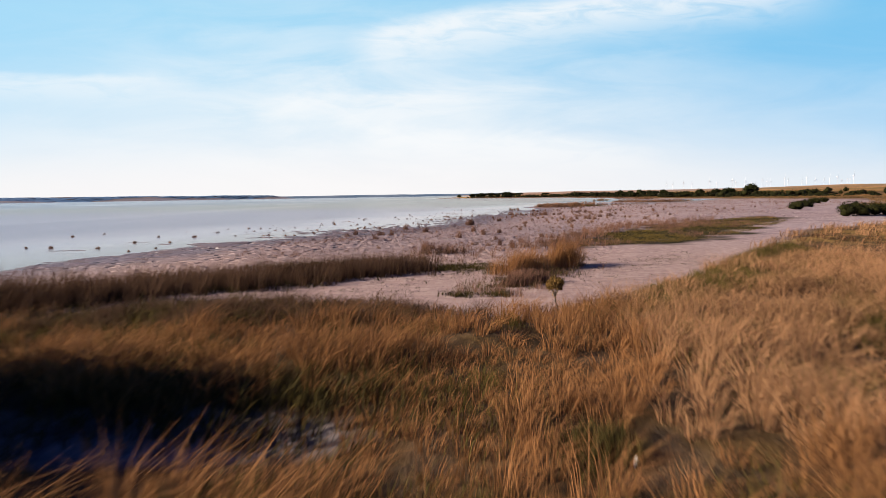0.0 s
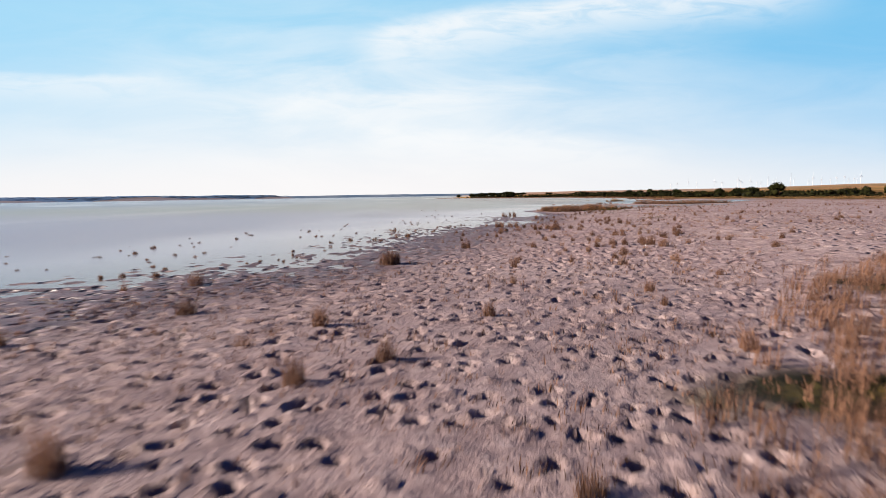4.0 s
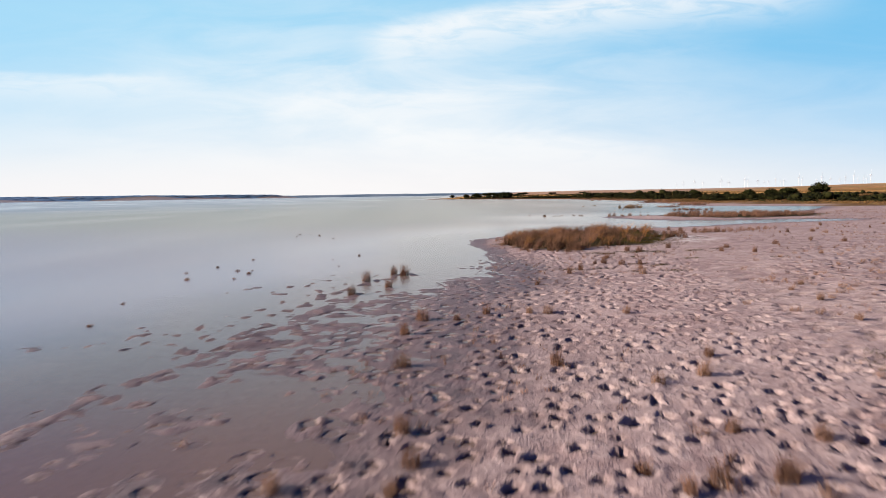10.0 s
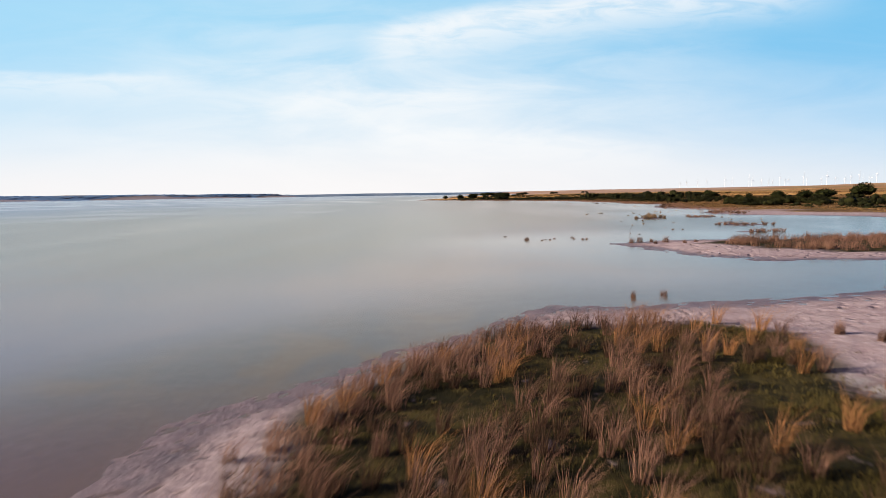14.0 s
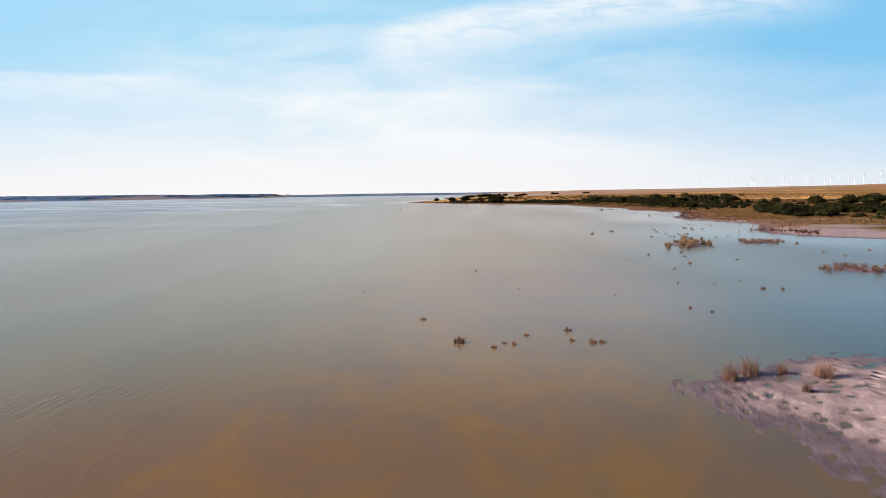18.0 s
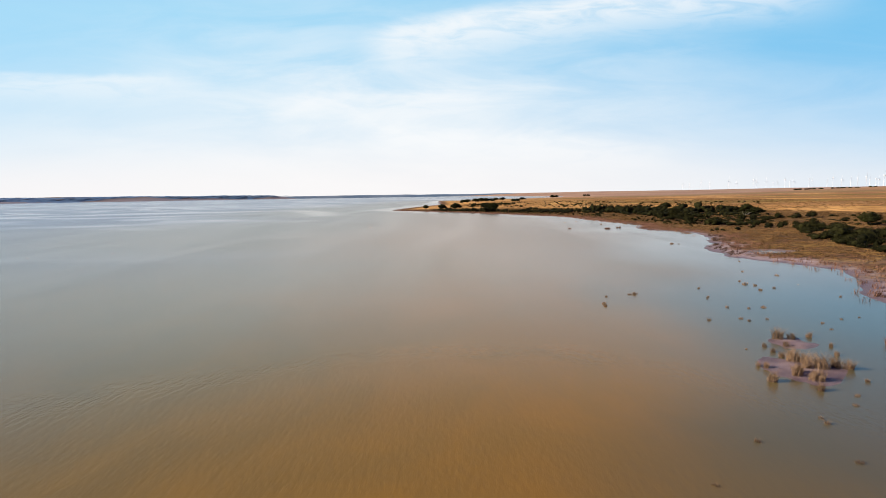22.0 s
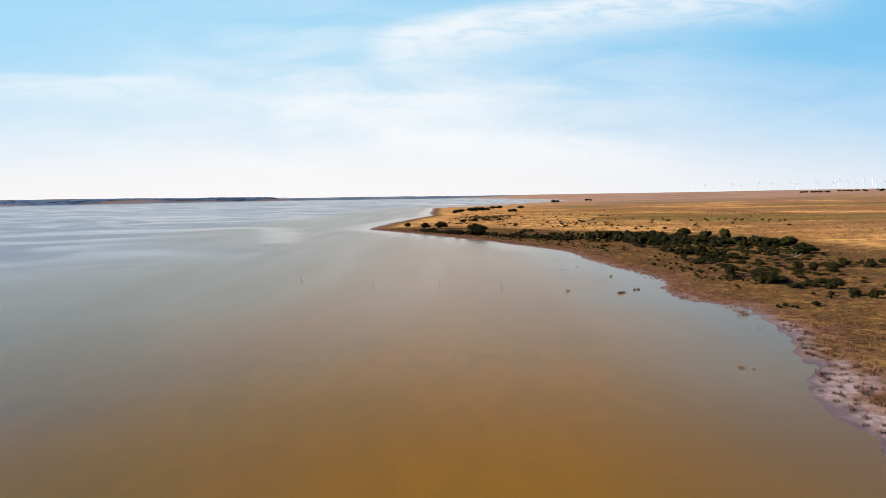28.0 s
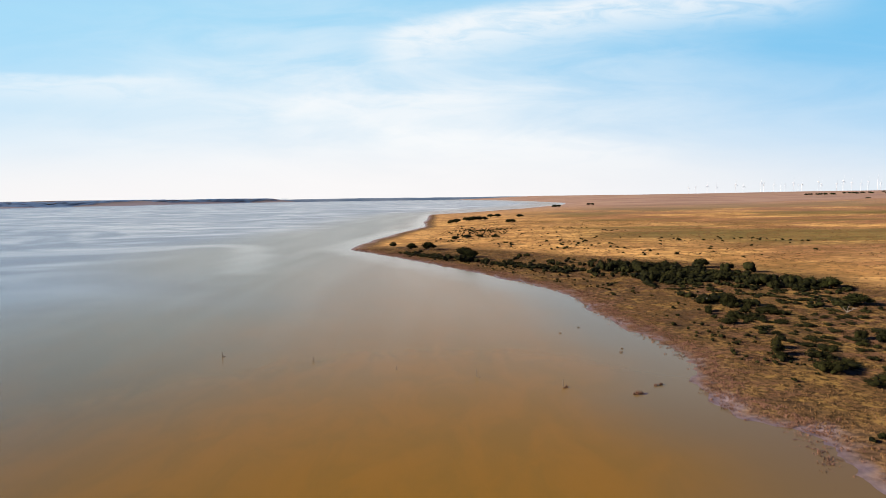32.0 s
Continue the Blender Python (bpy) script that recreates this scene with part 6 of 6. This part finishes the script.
r, h = 22 + 20 * rs.rand(n), (1.5 + 2.5 * rs.rand(n)) * np.interp(wv[:, 1], [2300, 3000, 3400, 4900], [1.6, 1.5, 0.7, 0.5])
ring = np.stack([wv[:, 0, None] + r[:, None] * np.cos(ang), wv[:, 1, None] + r[:, None] * np.sin(ang), np.repeat(gz[:, None] - 1, 6, 1)], -1)
topr = np.stack([wv[:, 0, None] + 0.6 * r[:, None] * np.cos(ang), wv[:, 1, None] + 0.6 * r[:, None] * np.sin(ang), gz[:, None] + h[:, None] * (0.7 + 0.25 * rs.rand(n, 6))], -1)
tip = np.stack([wv[:, 0], wv[:, 1], gz + h], 1)[:, None]
allv = np.concatenate([ring, topr, tip], 1).reshape(-1, 3)
qs, tr = [], []
for k in range(6):
    j = (k + 1) % 6
    qs.append(np.arange(n)[:, None] * 13 + np.array([k, j, 6 + j, 6 + k]))
    tr.append(np.arange(n)[:, None] * 13 + np.array([6 + k, 6 + j, 12]))
# the blue of distance haze is mixed into the wood colour
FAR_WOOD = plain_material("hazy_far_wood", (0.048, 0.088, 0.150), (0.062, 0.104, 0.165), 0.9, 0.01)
tagged(new("far_woods", poly_mesh("far_woods", allv, np.concatenate(qs), np.concatenate(tr), FAR_WOOD)), "far shore woods coloured blue-grey for distance haze", "woods", kind="stuff")

# far coast that closes the lake at the horizon, its haze painted in
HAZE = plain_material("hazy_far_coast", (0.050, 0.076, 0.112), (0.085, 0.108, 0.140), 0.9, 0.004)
ax = np.linspace(-1400, 2600, 160)
top = 15 + 9 * fbm(ax, ax * 0, 300, 95, 4)
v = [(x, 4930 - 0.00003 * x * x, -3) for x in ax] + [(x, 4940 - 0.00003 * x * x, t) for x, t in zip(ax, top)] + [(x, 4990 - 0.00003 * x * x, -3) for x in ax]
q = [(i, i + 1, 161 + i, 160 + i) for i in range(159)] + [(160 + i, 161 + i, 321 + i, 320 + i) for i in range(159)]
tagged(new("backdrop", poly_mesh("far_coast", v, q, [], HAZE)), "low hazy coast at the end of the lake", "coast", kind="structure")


# ---- the young shrub on the sand pan ----
def young_shrub():
    base = new("shrub")
    base.location = (2.6, 12.8, float(lay([2.6], [12.8])["z"][0]))
    base.scale = (0.95, 0.95, 1.12)
    limbs = [(((0, 0, -0.05), (0.01, 0, 0.10), (0.0, 0.0, 0.22)), (0.020, 0.016, 0.012))]
    rs = np.random.RandomState(400)
    for k in range(7):
        a = k * 0.9
        limbs.append((((0, 0, 0.10), (0.06 * math.cos(a), 0.06 * math.sin(a), 0.22), (0.15 * math.cos(a), 0.15 * math.sin(a), 0.36)), (0.009, 0.007, 0.003)))
    part("trunk", joined_tubes("shrub_trunk", limbs, BARK, 6), base, "short pale stem")
    lumps = [(0, 0, 0.31, 0.17, 0.20)] + [(0.10 * math.cos(a), 0.10 * math.sin(a), 0.34 + 0.06 * rs.rand(), 0.10, 0.10) for a in np.arange(0, 6.2, 0.9)]
    part("crown", crown_mesh("shrub_crown", lumps, 0.034, 3800, LEAF_YOUNG, 401, False), base, "round olive-brown leafy crown")
    tagged(base, "small round olive-brown shrub alone on pink sand", "shrub")


young_shrub()


# ---- a bleached stick standing in a tuft ----
def bleached_stick(x, y):
    v, q = tube([(0, 0, -0.06), (0.012, 0.004, 0.05), (0.026, 0.01, 0.09)], [0.016, 0.014, 0.008], 7)
    v.append(Vector((0.027, 0.01, 0.094)))
    ob = new("stick", poly_mesh("stick", [tuple(p) for p in v], q, [(14 + k, 14 + (k + 1) % 7, 21) for k in range(7)], SHELL))
    ob.location = (x, y, float(lay([x], [y])["z"][0]))
    tagged(ob, "short bleached white stick beside a grass tuft", "stick")


bleached_stick(14.05, 54.75)
bleached_stick(1.6, 4.6)


# ---- posts in the lake ----
def fence_post(x, y, h, lean):
    z = -0.4
    v, q = tube([(0, 0, z), (lean * 0.5, 0.01, h * 0.5), (lean, 0.0, h)], [0.06, 0.055, 0.045], 8)
    v.append(Vector((lean, 0, h + 0.01)))
    t = [(16 + k, 16 + (k + 1) % 8, 24) for k in range(8)]
    ob = new("post", poly_mesh("post", [tuple(p) for p in v], q, t, TIMBER))
    ob.location = (x, y, 0)
    tagged(ob, "weathered dark timber post standing in the lake", "post", "old fence posts in the lake")


for x, y, h, lean in ((73.0, 344.1, 1.35, 0.02), (60.0, 349.6, 1.3, -0.03), (46.4, 354, 0.75, 0.05), (30.7, 359.4, 0.85, 0.03), (12.6, 363.2, 1.15, -0.05)):
    fence_post(x, y, h, lean)
plant_tufts([(73.6, 344.2, 2.4), (73.2, 343.8, 1.6), (83.4, 340.9, 3.4), (84.0, 341.1, 3.0), (83.0, 340.8, 2.2), (87.4, 344.6, 2.6), (88.3, 345, 2.8), (12.9, 363.3, 1.6), (60.4, 349.4, 1.2)], "wet")


# ---- wind turbines ----
def turbine_model():
    base = new("wind_turbine")
    v, q = tube([(0, 0, -25), (0, 0, 30), (0, 0, 67)], [1.5, 1.2, 0.9], 12)
    part("tower", poly_mesh("tower", [tuple(p) for p in v], q, [], WHITE), base)
    v, q = tube([(0, -3.2, 68), (0, -2.6, 68), (0, 4, 68.2), (0, 6, 68.2)], [0.8, 1.8, 1.8, 1.2], 10)
    part("nacelle", poly_mesh("nacelle", [tuple(p) for p in v], q, [], WHITE), base)
    v, q = tube([(0, -5.6, 68), (0, -4.6, 68), (0, -3.0, 68)], [0.3, 1.3, 1.5], 10)
    part("hub", poly_mesh("hub", [tuple(p) for p in v], q, [], WHITE), base)
    for k in range(3):
        a = radians(90 + 120 * k)
        c, s = math.cos(a), math.sin(a)
        pts = [(0.5, 0.9), (5, 1.6), (14, 1.2), (26, 0.75), (34, 0.2)]
        vv = []
        for d, w in pts:
            for wx, wy in ((-w * 0.4, 0), (0, -0.35), (w * 1.2, 0), (0, 0.35)):
                vv.append((c * d - s * wx, -4.3 + wy, 68 + s * d + c * wx))
        qq = [(i * 4 + j, i * 4 + (j + 1) % 4, i * 4 + 4 + (j + 1) % 4, i * 4 + 4 + j) for i in range(4) for j in range(4)]
        part("blade", poly_mesh("blade", vv, qq, [], WHITE), base)
    return tagged(base, "white three-bladed wind turbine on the far plain", "wind turbine", "turbines of the wind farm")


turbine = turbine_model()
TURBINES = [(0.405, 4750, 0.75), (0.417, 4700, 0.80), (0.437, 4600, 0.90), (0.452, 4650, 0.80), (0.485, 4450, 0.95), (0.498, 4600, 0.80), (0.528, 4350, 1.00), (0.533, 4500, 0.85), 
            (0.550, 4500, 0.90), (0.562, 4650, 0.75), (0.569, 4650, 0.75), (0.583, 4300, 0.95), (0.591, 4550, 0.80), (0.597, 4500, 0.85), (0.625, 4200, 1.00), (0.630, 4400, 0.85), 
            (0.656, 4400, 0.85), (0.667, 4000, 1.00), (0.681, 4300, 0.90), (0.697, 4350, 0.85), (0.709, 4100, 0.95), (0.725, 3900, 1.00), (0.730, 4250, 0.85), (0.741, 4200, 0.90), 
            (0.746, 4250, 0.85), (0.756, 3800, 1.05)]     # sideways slope, distance, size
for slope, dist, s in TURBINES:
    dist *= 0.95
    x, y = 56.2 + dist * slope, 257 + dist
    t = copy_thing(turbine, pose(x, y, float(lay([x], [y])["z"][0]), 0, 0, 20 + 30 * rng.rand()))
    t.scale = (0.95 * s, 0.95 * s, 0.95 * s)
drop_model(turbine)
